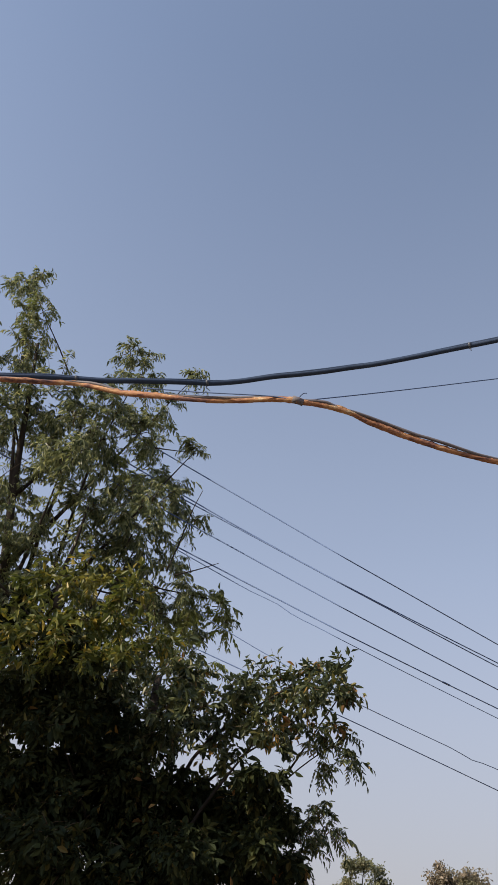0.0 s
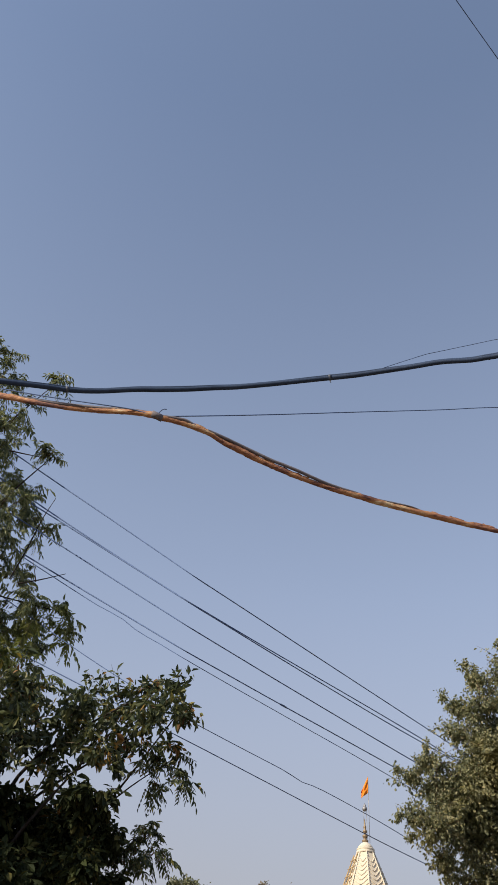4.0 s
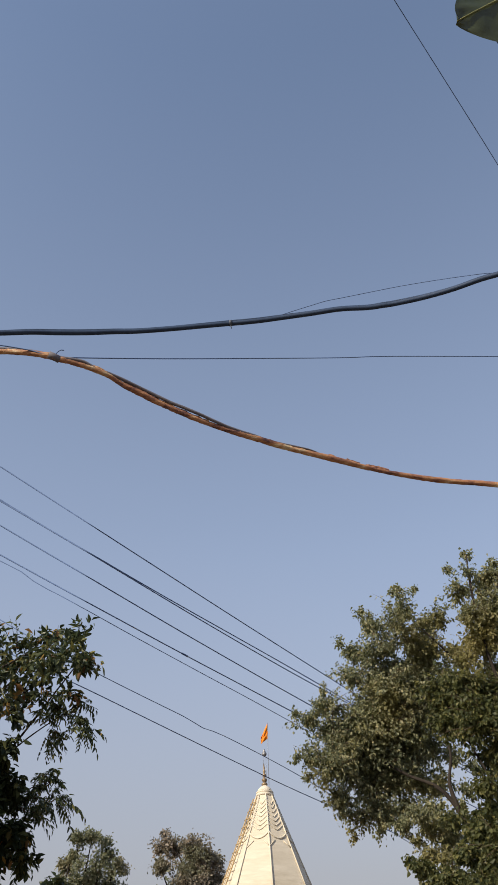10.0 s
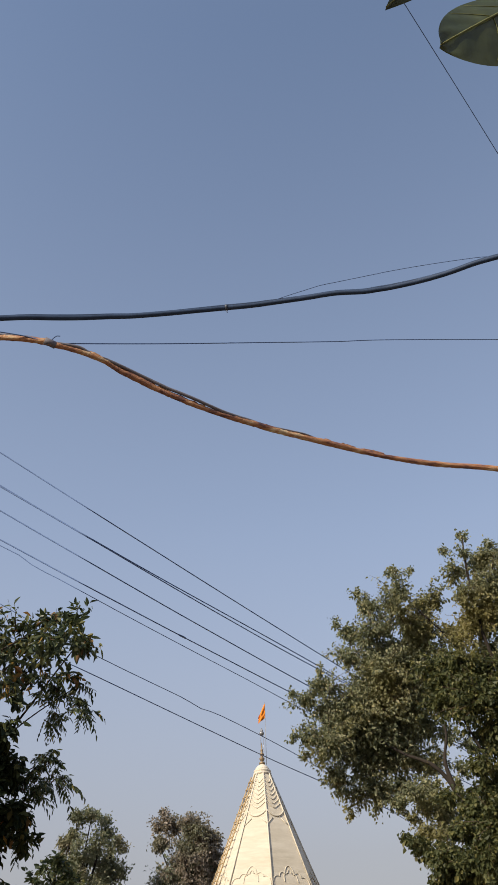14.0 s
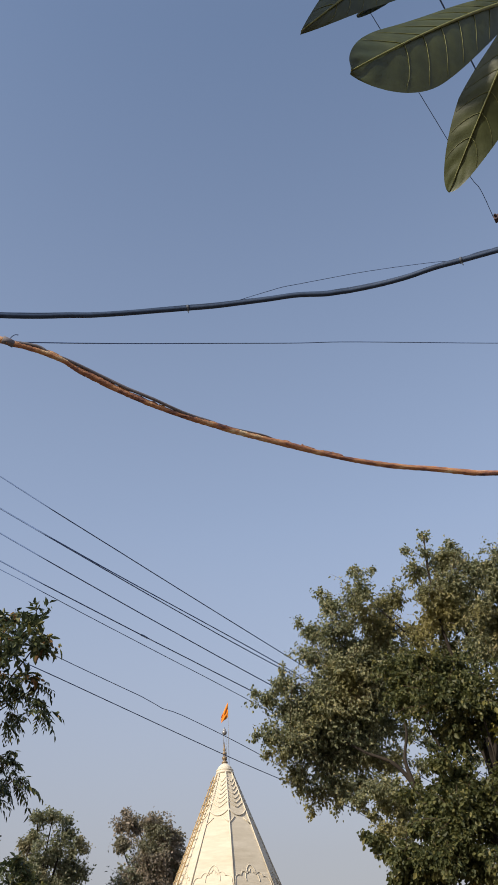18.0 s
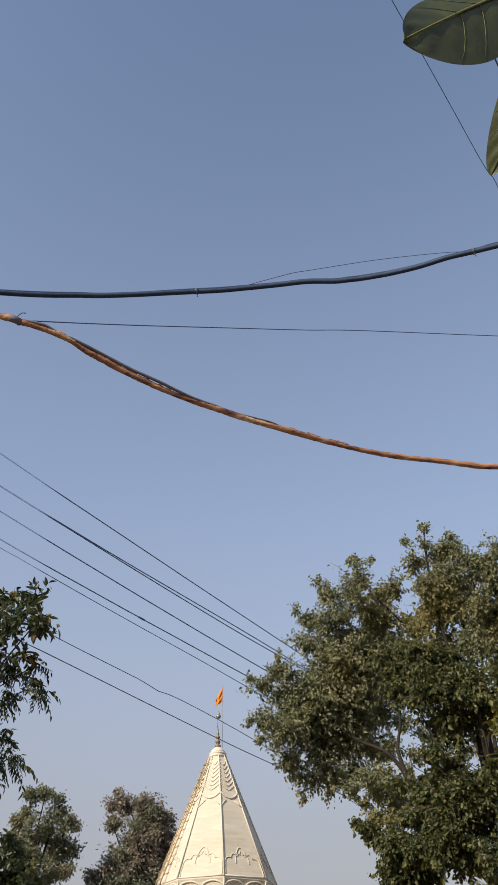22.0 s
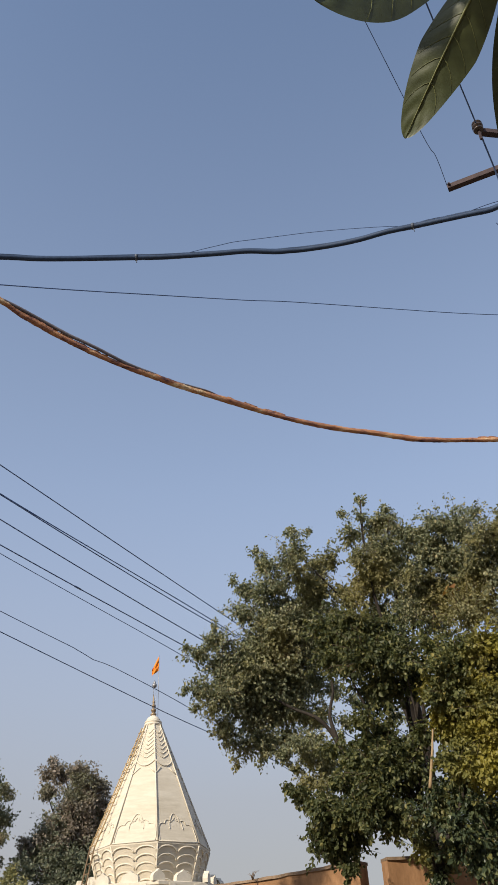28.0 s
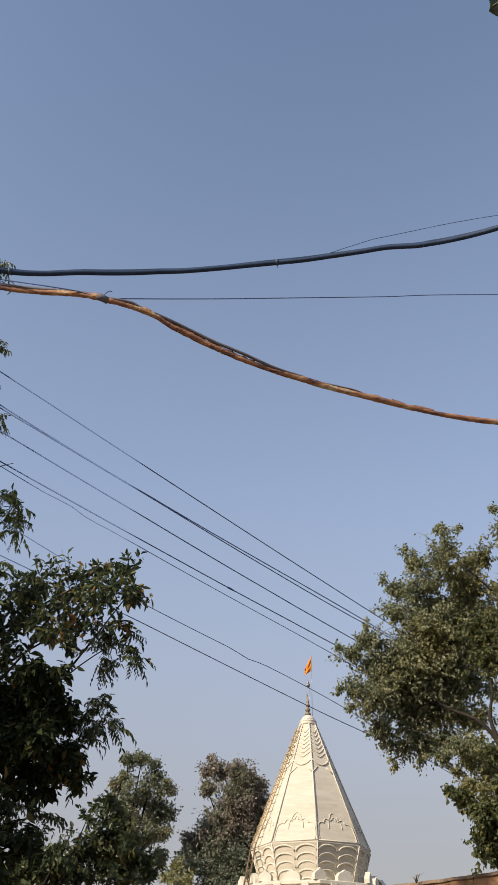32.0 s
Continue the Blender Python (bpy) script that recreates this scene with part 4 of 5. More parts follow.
feathery_crown("crown", THIN_LOW, 12, 0.12, 9, M_LEAF_M, root, 29)
feathery_crown("crown", SPRAYS + BROAD_LOW[:2], 15, 0.12, 11, M_LEAF_M, root, 27)
for i, (x, y, z, r) in enumerate(SPRAYS[::3]):
    c = Vector((x, y, z))
    tube("limb", spline([c + Vector((-0.75, 0.1, -0.55)), c + Vector((-0.35, 0.05, -0.22)), c + Vector((0.04, 0, 0.03))], 4), lambda q: 0.009 - 0.006 * q, M_BARK, root, 6)
# clumps added out of view on the sun side to shade the lower crown
UNSEEN_SHADE = [
    (-5.82, 3.56, 5.46, 0.6), (-5.77, 3.52, 5.19, 0.6), (-5.21, 3.84, 5.17, 0.6), (-6.56, 2.9, 6.21, 0.6),
    (-6.22, 3.27, 5.5, 0.6), (-6.23, 3.2, 5.19, 0.6),
]
limbs(root, path, UNSEEN_SHADE, 0.02, rng, 6, 0.006)
crown("crown", UNSEEN_SHADE, 50, 15, 0.11, 0.45, M_LEAF_B, root, 24, 0.5, twig_r=0.003)
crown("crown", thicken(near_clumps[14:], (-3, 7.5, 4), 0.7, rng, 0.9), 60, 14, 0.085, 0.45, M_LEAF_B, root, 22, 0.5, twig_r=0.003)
crown("withered_leaves", near_clumps[:28:2], 1.1, 2, 0.08, 0.45, M_ORANGE, root, 23, 0.8, twig_r=0.002)
crown("withered_leaves", [
    (-1.38, 6.87, 4.7, 0.06),
], 4, 1, 0.09, 0.42, M_WILT, root, 28, 0.8, twig_r=0.002)


# the tall feathery tree
FEATHER = [
    (-6.81, 7.1, 11.92, 0.33), (-6.5, 7.13, 11.06, 0.36), (-6.52, 7.15, 10.39, 0.39), (-5.22, 8.16, 11.04, 0.24),
    (-5.43, 8.73, 11.14, 0.38), (-5.54, 8.25, 10.26, 0.35), (-4.5, 8.9, 11.1, 0.11), (-5.95, 7.59, 9.54, 0.47),
    (-6.56, 7.53, 9.37, 0.51), (-5.28, 7.82, 9.32, 0.52), (-4.67, 8.12, 9.27, 0.37), (-4.85, 8.91, 10.52, 0.2),
    (-5.47, 7.55, 8.5, 0.51), (-5.27, 8.82, 9.17, 0.51), (-4.62, 9.01, 8.92, 0.37), (-4.27, 9.14, 8.37, 0.23),
    (-4.52, 8.2, 7.79, 0.5), (-5.24, 7.95, 7.82, 0.38), (-6.35, 7.92, 8.16, 0.32), (-5.8, 7.82, 7.26, 0.42),
    (-5.02, 8.57, 7.49, 0.47), (-3.89, 8.6, 6.95, 0.26), (-3.63, 8.78, 6.88, 0.19), (-3.57, 9.13, 6.74, 0.19),
]
FEATHER_LOW = [
    (-4.25, 8.97, 6.86, 0.42), (-4.92, 8.93, 7.05, 0.51), (-5.47, 8.46, 6.82, 0.5), (-5.67, 7.66, 6.45, 0.43),
    (-4.15, 8.67, 9.28, 0.08), (-7.08, 7.3, 8.98, 0.68), (-6.32, 6.85, 7.2, 0.66), (-6.51, 7.75, 6.64, 0.68),
    (-7.23, 7.04, 10.36, 0.45), (-4.06, 8.89, 5.88, 0.57), (-4.86, 8.29, 5.63, 0.63),
]
root, path, rng = tree("feathery_tree", (-5.6, 8.6, -0.1), (-6.4, 7.3, 10.6), FEATHER, 0.12, "tall feathery green tree with drooping compound leaves", [(-5.7, 8.6, 2.0), (-5.8, 8.4, 4.5), (-6.2, 7.8, 7.5)], group="trees")
limbs(root, path, FEATHER + FEATHER_LOW, 0.032, rng, 2, 0.005, 0.3)
feathery_crown("crown", FEATHER + FEATHER_LOW, 36, 0.19, 12, M_LEAF_N, root, 31)
feathery_crown("crown", thicken(FEATHER[7:] + FEATHER_LOW[:4], (-5.5, 9, 7), 0.9, rng, 0.75), 9, 0.2, 12, M_LEAF_N, root, 32)

tube("limb", spline([(-5.14, 7.75, 6.28), (-5.17, 7.73, 6.7), (-5.12, 7.76, 7.13), (-5.1, 7.77, 7.48), (-5.08, 7.78, 7.76)], 5), lambda q: 0.034 - 0.022 * q, M_BARK, root, 7, 0.08, rng)
for pts in ([(-4.05, 8.27, 7.01), (-3.96, 8.31, 7.45), (-3.88, 8.35, 7.96), (-3.79, 8.39, 8.33)],
            [(-3.95, 8.32, 6.97), (-3.71, 8.43, 7.1), (-3.47, 8.53, 7.24)],
            [(-4.46, 8.05, 8.89), (-4.25, 8.16, 8.91), (-4.08, 8.25, 8.93)]):
    tube("limb", spline(pts, 4), lambda q: 0.011 - 0.007 * q, M_BARK, root, 5)

# trees in the distance
FAR_GREEN = [
    (-7.82, 42.17, 12.07, 0.65), (-8.45, 41.83, 12.08, 0.41), (-7.15, 42.55, 11.74, 0.60), (-6.61, 42.25, 10.79, 0.65),
    (-7.66, 41.93, 10.92, 0.88), (-8.72, 42.27, 11.35, 0.36), (-9.25, 43.00, 11.21, 0.33), (-7.11, 43.21, 10.17, 0.90),
    (-6.38, 43.27, 9.93, 0.36), (-8.12, 42.09, 9.95, 0.88), (-9.15, 42.39, 10.20, 0.53), (-7.27, 42.34, 9.01, 0.82),
    (-8.11, 42.01, 8.71, 0.87), (-6.58, 42.17, 8.94, 0.41), (-8.88, 41.93, 8.27, 0.87), (-7.75, 43.31, 7.77, 1.01),
    (-6.72, 43.32, 8.02, 0.54),
]
root, path, rng = tree("distant_tree", (-8.6, 43.3, -0.1), (-8.2, 43.3, 11.0), FAR_GREEN, 0.3, "distant grey-green tree with a loose airy crown", [(-8.5, 43.3, 4), (-8.3, 43.3, 7)], group="distant trees")
limbs(root, path, FAR_GREEN, 0.1, rng, 1, 0.02)
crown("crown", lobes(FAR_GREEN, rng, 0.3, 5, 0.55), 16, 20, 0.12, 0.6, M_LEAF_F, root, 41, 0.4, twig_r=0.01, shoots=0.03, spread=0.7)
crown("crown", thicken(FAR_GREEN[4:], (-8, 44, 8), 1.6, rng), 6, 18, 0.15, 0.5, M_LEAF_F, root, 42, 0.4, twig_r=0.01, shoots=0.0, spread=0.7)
FAR_BROWN = [
    (-4.33, 44.46, 12.36, 0.86), (-2.96, 43.54, 11.93, 0.96), (-2.29, 44.14, 11.43, 0.61), (-4.75, 44.25, 11.23, 0.61),
    (-3.26, 44.28, 10.71, 1.71), (-3.81, 44.58, 9.47, 1.59), (-2.43, 44.59, 10.0, 1.22), (-5.16, 44.45, 8.93, 0.91),
    (-5.44, 42.84, 7.7, 0.76), (-3.68, 43.75, 7.61, 1.97), (-2.1, 43.94, 7.89, 1.31), (-3.06, 43.14, 5.92, 2.04),
    (-5.08, 42.84, 5.87, 1.17),
]
root, path, rng = tree("distant_tree", (-3.6, 43.9, -0.1), (-3.4, 43.9, 11.0), FAR_BROWN, 0.35, "distant brown-topped tree with dark green lower branches", [(-3.5, 43.9, 4), (-3.6, 43.9, 7)], group="distant trees")
limbs(root, path, FAR_BROWN, 0.1, rng, 1, 0.02)
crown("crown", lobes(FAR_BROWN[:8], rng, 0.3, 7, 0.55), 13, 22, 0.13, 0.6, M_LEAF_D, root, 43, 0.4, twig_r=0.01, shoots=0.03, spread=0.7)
# lower branches: a green leaf, darkened too for their shade
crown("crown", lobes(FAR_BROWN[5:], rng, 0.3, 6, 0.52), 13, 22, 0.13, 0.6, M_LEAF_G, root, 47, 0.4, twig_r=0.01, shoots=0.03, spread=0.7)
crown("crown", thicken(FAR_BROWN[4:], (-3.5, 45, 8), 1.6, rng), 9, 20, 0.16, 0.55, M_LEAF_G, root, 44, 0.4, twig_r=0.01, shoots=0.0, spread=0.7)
SHRUB = [
    (-2.77, 12.83, 3.82, 0.23), (-3.04, 12.76, 3.58, 0.27), (-3.26, 12.27, 3.38, 0.28), (-2.37, 12.56, 3.56, 0.23),
    (-2.14, 12.83, 3.39, 0.19), (-2.68, 12.80, 3.34, 0.30), (-3.13, 12.78, 3.23, 0.28), (-2.90, 12.85, 4.17, 0.14),
    (-2.91, 12.28, 3.91, 0.12), (-2.27, 12.79, 3.21, 0.23), (-3.50, 12.55, 3.25, 0.26),
    (-2.67, 12.70, 4.14, 0.19), (-3.81, 12.70, 3.37, 0.32), (-2.47, 12.70, 3.87, 0.18), (-3.94, 12.70, 3.18, 0.31),
]
root, path, rng = tree("leafy_shrub", (-4.0, 12.4, -0.1), (-3.3, 12.3, 3.0), SHRUB, 0.09, "yellow-green leafy bush growing below the dark tree", [(-3.9, 12.4, 1.0), (-3.6, 12.4, 2.0)], "shrub")
limbs(root, path, SHRUB, 0.03, rng, 2, 0.006)
crown("crown", SHRUB + fill(SHRUB, rng, 0.1), 90, 12, 0.075, 0.55, M_LEAF_M, root, 45, 0.5, lumpy=0.4)
PALE = [
    (-3.67, 26.77, 5.29, 0.31), (-3.84, 26.42, 4.95, 0.31), (-3.32, 26.79, 5.00, 0.31), (-3.53, 26.37, 4.80, 0.40),
]
root, path, rng = tree("pale_shrub", (-3.6, 26.8, -0.1), (-3.4, 26.8, 4.0), PALE, 0.07, "pale yellow-green shrub beside the distant trees", [(-3.6, 26.8, 1.2), (-3.5, 26.8, 2.6)], "shrub")
limbs(root, path, PALE, 0.04, rng, 1, 0.01)
crown("crown", PALE, 60, 14, 0.075, 0.5, M_LEAF_P, root, 46, 0.3, lumpy=0.4)


# ---- street wires ----
along = Vector((*(0.6182, 0.786, 0.0)[:2], 0))
across = Vector((-along.y, along.x, 0)) * 6.0
# height along the street: cubic about six metres on, its range, and the wire's thickness
WIRES = [
    ((-0.00007, 0.00149, -0.06487, 6.513), 2.6, 9.6, 0.0062), ((-0.00135, 0.00472, -0.02701, 6.212), 3.0, 9.2, 0.0062),
    ((0.00077, 0.00243, -0.04812, 6.189), 3.0, 9.1, 0.0062), ((0.00007, 0.00315, -0.05618, 5.908), 3.3, 9.0, 0.0062),
    ((-0.00034, 0.00284, -0.03763, 5.651), 2.9, 8.6, 0.0062), ((-0.00174, 0.00324, -0.04723, 5.550), 2.9, 8.8, 0.004),
    ((-0.00478, 0.00655, -0.04961, 4.967), 3.4, 8.8, 0.004), ((0.00171, -0.00161, -0.06384, 4.762), 4.6, 9.0, 0.0048),
]
for i, ((c3, c2, c1, c0), lo, hi, rad) in enumerate(WIRES):
    pts, girth = [], []
    for k in range(161):
        s = -10 + 26 * k / 160
        u = min(max(s, lo), hi) - 6
        z = ((c3 * u + c2) * u + c1) * u + c0 + (s - 6 - u) * ((3 * c3 * u + 2 * c2) * u + c1)
        if i == 5:
            z += 0.022 * math.exp(-((s - 4.1) / 0.16) ** 2) - 0.012 * math.exp(-((s - 4.36) / 0.14) ** 2)
        if i == 6:
            z -= 0.026 * math.exp(-((s - 6.72) / 0.16) ** 2)
        far = 1 + 0.22 * min(max(5 - s, 0), 3) + 0.21 * min(max(s - 5, 0), 7)     # both ends bend away behind the trees
        foot = (across + along * s) * far
        z = 1.6 + (z - 1.6) * far
        pts.append(foot + Vector((0, 0, z + 0.004 * noise.noise(Vector((s * 0.9, i * 3.3, 0))))))
        girth.append(rad * far)
    w = thing("power_line", tuple(pts[0]), "thin dark overhead power line strung along the street", "wire", "street wires")
    keep(tube("conductor", pts, lambda q: girth[min(160, int(q * 160 + 0.5))], M_WIRE, None, 6), w)
    if i == 4:
        p = pts[101]
        keep(tube("splice", [p.lerp(pts[100], 0.3), p + Vector((0, 0, 0.002)), p.lerp(pts[102], 0.3)], 0.013, M_WIRE, None, 8, 0.1, random.Random(6)), w)


# ---- cables near the eye ----
BLACK_RUN = [
    (-2.844, 2.930, 4.995), (-2.680, 3.020, 5.046), (-2.540, 3.094, 5.086), (-2.397, 3.174, 5.121),
    (-2.252, 3.255, 5.159), (-2.103, 3.331, 5.204), (-1.952, 3.410, 5.248), (-1.798, 3.492, 5.292),
    (-1.705, 3.543, 5.316), (-1.640, 3.573, 5.334), (-1.575, 3.599, 5.353), (-1.476, 3.636, 5.386),
    (-1.304, 3.680, 5.434), (-1.147, 3.719, 5.464), (-0.981, 3.758, 5.499), (-0.809, 3.788, 5.533),
    (-0.669, 3.809, 5.555), (-0.455, 3.834, 5.596), (-0.274, 3.848, 5.628), (-0.090, 3.859, 5.657),
] + [
    (0.095, 3.852, 5.667), (0.280, 3.838, 5.681), (0.464, 3.815, 5.687), (0.647, 3.790, 5.694),
    (0.827, 3.771, 5.680), (0.917, 3.756, 5.679), (1.006, 3.737, 5.676), (1.178, 3.681, 5.665),
    (1.345, 3.613, 5.656), (1.508, 3.538, 5.656), (1.659, 3.476, 5.646), (1.822, 3.407, 5.636),
    (1.980, 3.337, 5.623), (2.090, 3.291, 5.615), (2.170, 3.252, 5.632), (2.241, 3.216, 5.648),
    (2.512, 3.142, 5.715),
]
TAPED_RUN = [
    (-2.821, 2.918, 4.953), (-2.651, 2.999, 4.989), (-2.504, 3.067, 5.010), (-2.354, 3.133, 5.035),
    (-2.248, 3.127, 4.993), (-2.144, 3.125, 4.948), (-2.044, 3.126, 4.905), (-1.947, 3.123, 4.872),
    (-1.759, 3.116, 4.814), (-1.579, 3.113, 4.758), (-1.409, 3.115, 4.722), (-1.244, 3.112, 4.692),
    (-1.084, 3.110, 4.671), (-0.974, 3.114, 4.650), (-0.933, 3.130, 4.644), (-0.851, 3.159, 4.639),
    (-0.768, 3.190, 4.628), (-0.685, 3.229, 4.611), (-0.616, 3.272, 4.585), (-0.545, 3.309, 4.569),
] + [
    (-0.446, 3.360, 4.540), (-0.374, 3.390, 4.519), (-0.301, 3.420, 4.501), (-0.228, 3.451, 4.482),
    (-0.081, 3.522, 4.467), (0.069, 3.592, 4.463), (0.223, 3.661, 4.455), (0.379, 3.717, 4.444),
    (0.538, 3.775, 4.436), (0.702, 3.845, 4.433), (0.867, 3.902, 4.429), (1.036, 3.957, 4.433),
    (1.207, 4.003, 4.439), (1.375, 4.028, 4.439), (1.624, 4.050, 4.419), (1.799, 4.051, 4.415),
    (1.985, 4.065, 4.431), (2.164, 4.059, 4.436), (2.277, 4.050, 4.438), (2.567, 4.048, 4.463),
]
THIN_RUN = [
    (-1.867, 3.092, 4.876), (-1.572, 3.078, 4.783), (-1.399, 3.073, 4.736), (-1.232, 3.067, 4.691),
    (-1.079, 3.090, 4.672), (-0.947, 3.121, 4.651), (-0.821, 3.249, 4.764), (-0.423, 3.662, 5.153),
    (0.090, 4.122, 5.594), (0.720, 4.504, 5.957), (1.182, 4.689, 6.140), (2.532, 5.112, 6.510),
    (3.256, 5.284, 6.676), (3.861, 5.243, 6.639),
]
LOOSE_RUN = [
    (0.261, 3.829, 5.693), (0.317, 3.816, 5.704), (0.373, 3.803, 5.714), (0.465, 3.782, 5.729),
    (0.557, 3.761, 5.743), (0.648, 3.746, 5.750), (0.829, 3.710, 5.757), (1.008, 3.671, 5.760),
    (1.180, 3.621, 5.742), (1.346, 3.568, 5.714), (1.508, 3.517, 5.683), (1.597, 3.492, 5.662),
]
STRAND_RUN = [
    (-0.740, 3.199, 4.626), (-0.685, 3.222, 4.620), (-0.615, 3.256, 4.606), (-0.545, 3.292, 4.589),
    (-0.474, 3.329, 4.572), (-0.373, 3.372, 4.541), (-0.315, 3.395, 4.528), (-0.227, 3.431, 4.507),
    (-0.154, 3.469, 4.492), (-0.081, 3.510, 4.481), (-0.006, 3.548, 4.475), (0.069, 3.584, 4.472),
    (0.146, 3.623, 4.465),
]
SPARE_RUN = [
    (1.659, 3.470, 5.654), (1.698, 3.449, 5.659), (1.740, 3.429, 5.660), (1.821, 3.395, 5.654),
    (1.917, 3.360, 5.637), (1.979, 3.326, 5.639), (2.072, 3.276, 5.646), (2.169, 3.236, 5.654),
    (2.249, 3.203, 5.663),
]
TIES = [
    (-2.389, 3.178, 5.125), (-1.695, 3.547, 5.320), (-0.076, 3.858, 5.661), (1.662, 3.473, 5.647),
]
black = thing("black_cable", BLACK_RUN[0], "thick black sheathed cable bundle slung across the sky", "cable", "overhead cables")
bp = spline(BLACK_RUN, 8)
keep(tube("sheath", bp, 0.0165, M_BLACK, None, 10), black)
keep(tube("second_strand", [p + Vector((0.0, -0.006, 0.012 + 0.003 * math.sin(i * 0.13))) for i, p in enumerate(bp)], 0.0085, M_BLACK, None, 8), black)
for t in TIES:
    p = Vector(t)
    i = min(range(len(bp)), key=lambda q: (bp[q] - p).length)
    d = (bp[min(i + 1, len(bp) - 1)] - bp[i - 1]).normalized()
    tie = keep(tube("cable_tie", [bp[i] - d * 0.008 + Vector((0, 0, 0.003)), bp[i] + Vector((0, 0, 0.003)), bp[i] + d * 0.008 + Vector((0, 0, 0.003))], 0.022, M_TIE, None, 10), black)
    keep(tube("tie_end", [bp[i] + Vector((0, 0, -0.02)), bp[i] + d * 0.004 + Vector((0, 0, -0.035)), bp[i] + d * 0.006 + Vector((0, 0, -0.046))], 0.003, M_TIE, None, 5), black)

taped = thing("taped_cable", TAPED_RUN[0], "sagging cable wrapped in peeling orange-brown tape with a black strand", "cable", "overhead cables")
tp = spline(TAPED_RUN, 10)
trng = random.Random(3)
n_tp = len(tp)
keep(tube("taped_sheath", tp, lambda q: 0.0155 + 0.0025 * math.sin(q * 60) * math.sin(q * 23), M_TAPE, None, 10, 0.1, trng), taped)
lay = [tp[i] + Vector((0, -0.006 + 0.008 * math.sin(i * 0.11), 0.011 + 0.003 * math.sin(i * 0.17))) for i in range(0, n_tp, 6)]
apart = [Vector(q) for q in STRAND_RUN]
strand = spline([p for p in lay if p.x < apart[0].x - 0.05] + apart + [p for p in lay if apart[-1].x + 0.05 < p.x < 0.4] + [tp[min(range(n_tp), key=lambda q: abs(tp[q].x - 0.47))]], 5)
keep(tube("bare_strand", strand, lambda q: 0.0088 * min(1.0, 0.25 + 9 * (1 - q)), M_STRAND, None, 8), taped)
for i in sorted(trng.sample(range(6, n_tp - 4), 34)):
    # loose flaps of tape along the upper side
    p = tp[i]
    d = (tp[i + 1] - tp[i]).normalized()
    w = 0.03 + 0.06 * trng.random()
    v = []
    for k in range(4):
        s = k / 3
        v += [tuple(p + d * w * (s - 0.5) + Vector((0, -0.013, 0.004))), tuple(p + d * w * (s - 0.5) + Vector((0, -0.01 - 0.006 * trng.random(), 0.012 + (0.009 if k in (1, 2) else 0.0) * trng.random())))]
    keep(from_arrays("tape_flap", v, [(0, 2, 3, 1), (2, 4, 5, 3), (4, 6, 7, 5)], M_TAPE, None), taped)
kn = Vector((-0.952, 3.123, 4.645))
i = min(range(n_tp), key=lambda q: (tp[q] - kn).length)
d = (tp[i + 1] - tp[i - 1]).normalized()
keep(tube("binding", [tp[i] - d * 0.03, tp[i], tp[i] + d * 0.03], 0.0195, M_STRAND, None, 10, 0.12, trng), taped)
keep(tube("wire_tail", spline([tp[i], tp[i] + Vector((0.01, 0, 0.03)), tp[i] + Vector((0.03, -0.005, 0.045)), tp[i] + Vector((0.048, -0.005, 0.043))], 4), 0.0028, M_WIRE, None, 5), taped)

messenger = thing("messenger_wire", THIN_RUN[0], "thin steel messenger wire running to the pole", "wire", "overhead cables")
keep(tube("strand", spline(THIN_RUN, 8), 0.0033, M_WIRE, None, 6), messenger)
loose = thing("loose_wire", LOOSE_RUN[0], "thin loose wire bowing above the black cable", "wire", "overhead cables")
keep(tube("strand", spline(LOOSE_RUN, 8), 0.0024, M_WIRE, None, 6), loose)
spare = thing("loose_wire", SPARE_RUN[0], "thin loose wire lying along the top of the black cable", "wire", "overhead cables")
keep(tube("strand", spline(SPARE_RUN, 6), 0.003, M_WIRE, None, 6), spare)


# ---- utility pole with crossarms ----
POLE = Vector((3.622, 4.352, 0.0))
pole = thing("utility_pole", tuple(POLE), "concrete utility pole with rusty steel crossarms and brown insulators", "pole")
bm = box_bm((0.2, 0.16, 8.9), 0.02, Matrix.Translation((0, 0, 4.4)))
for vert in bm.verts:
    s = 1.25 - 0.45 * vert.co.z / 8.9
    vert.co.x *= s
    vert.co.y *= s
part("post", bm, M_POLE, pole)


def crossarm(a, b):
    """A steel channel from a to b, with its two flanges."""
    a, b = Vector(a) - POLE, Vector(b) - POLE
    d = (b - a)
    m = Matrix.Translation((a + b) / 2) @ d.to_track_quat("X", "Z").to_matrix().to_4x4()
    bm = box_bm((d.length, 0.01, 0.055), 0.002, m @ pose(0, -0.022, 0))
    arm = part("crossarm", bm, M_RUST, pole)
    for z in (-0.025, 0.025):
        part("flange", box_bm((d.length, 0.045, 0.007), 0.001, m @ pose(0, 0.0, z)), M_RUST, arm)
    return m, d.length, arm


def insulator(at, r=0.05):
    lathe("insulator", [(0.4 * r, -1.4 * r), (0.9 * r, -1.3 * r), (r, -1.0 * r), (0.55 * r, -0.8 * r), (0.6 * r, -0.5 * r), (1.05 * r, -0.35 * r), (1.05 * r, -0.05 * r), (0.6 * r, 0.1 * r), (0.62 * r, 0.4 * r), (r, 0.55 * r), (0.95 * r, 0.85 * r), (0.5 * r, 1.2 * r)], M_PORC, pole, 16, tuple(Vector(at) - POLE))


ARM_TIP = Vector((2.673, 4.775, 7.735))
m1, len1, arm1 = crossarm(ARM_TIP, (4.38, 3.73, 7.721))
m2, len2, arm2 = crossarm((2.806, 4.241, 7.826), (3.804, 4.209, 7.728))
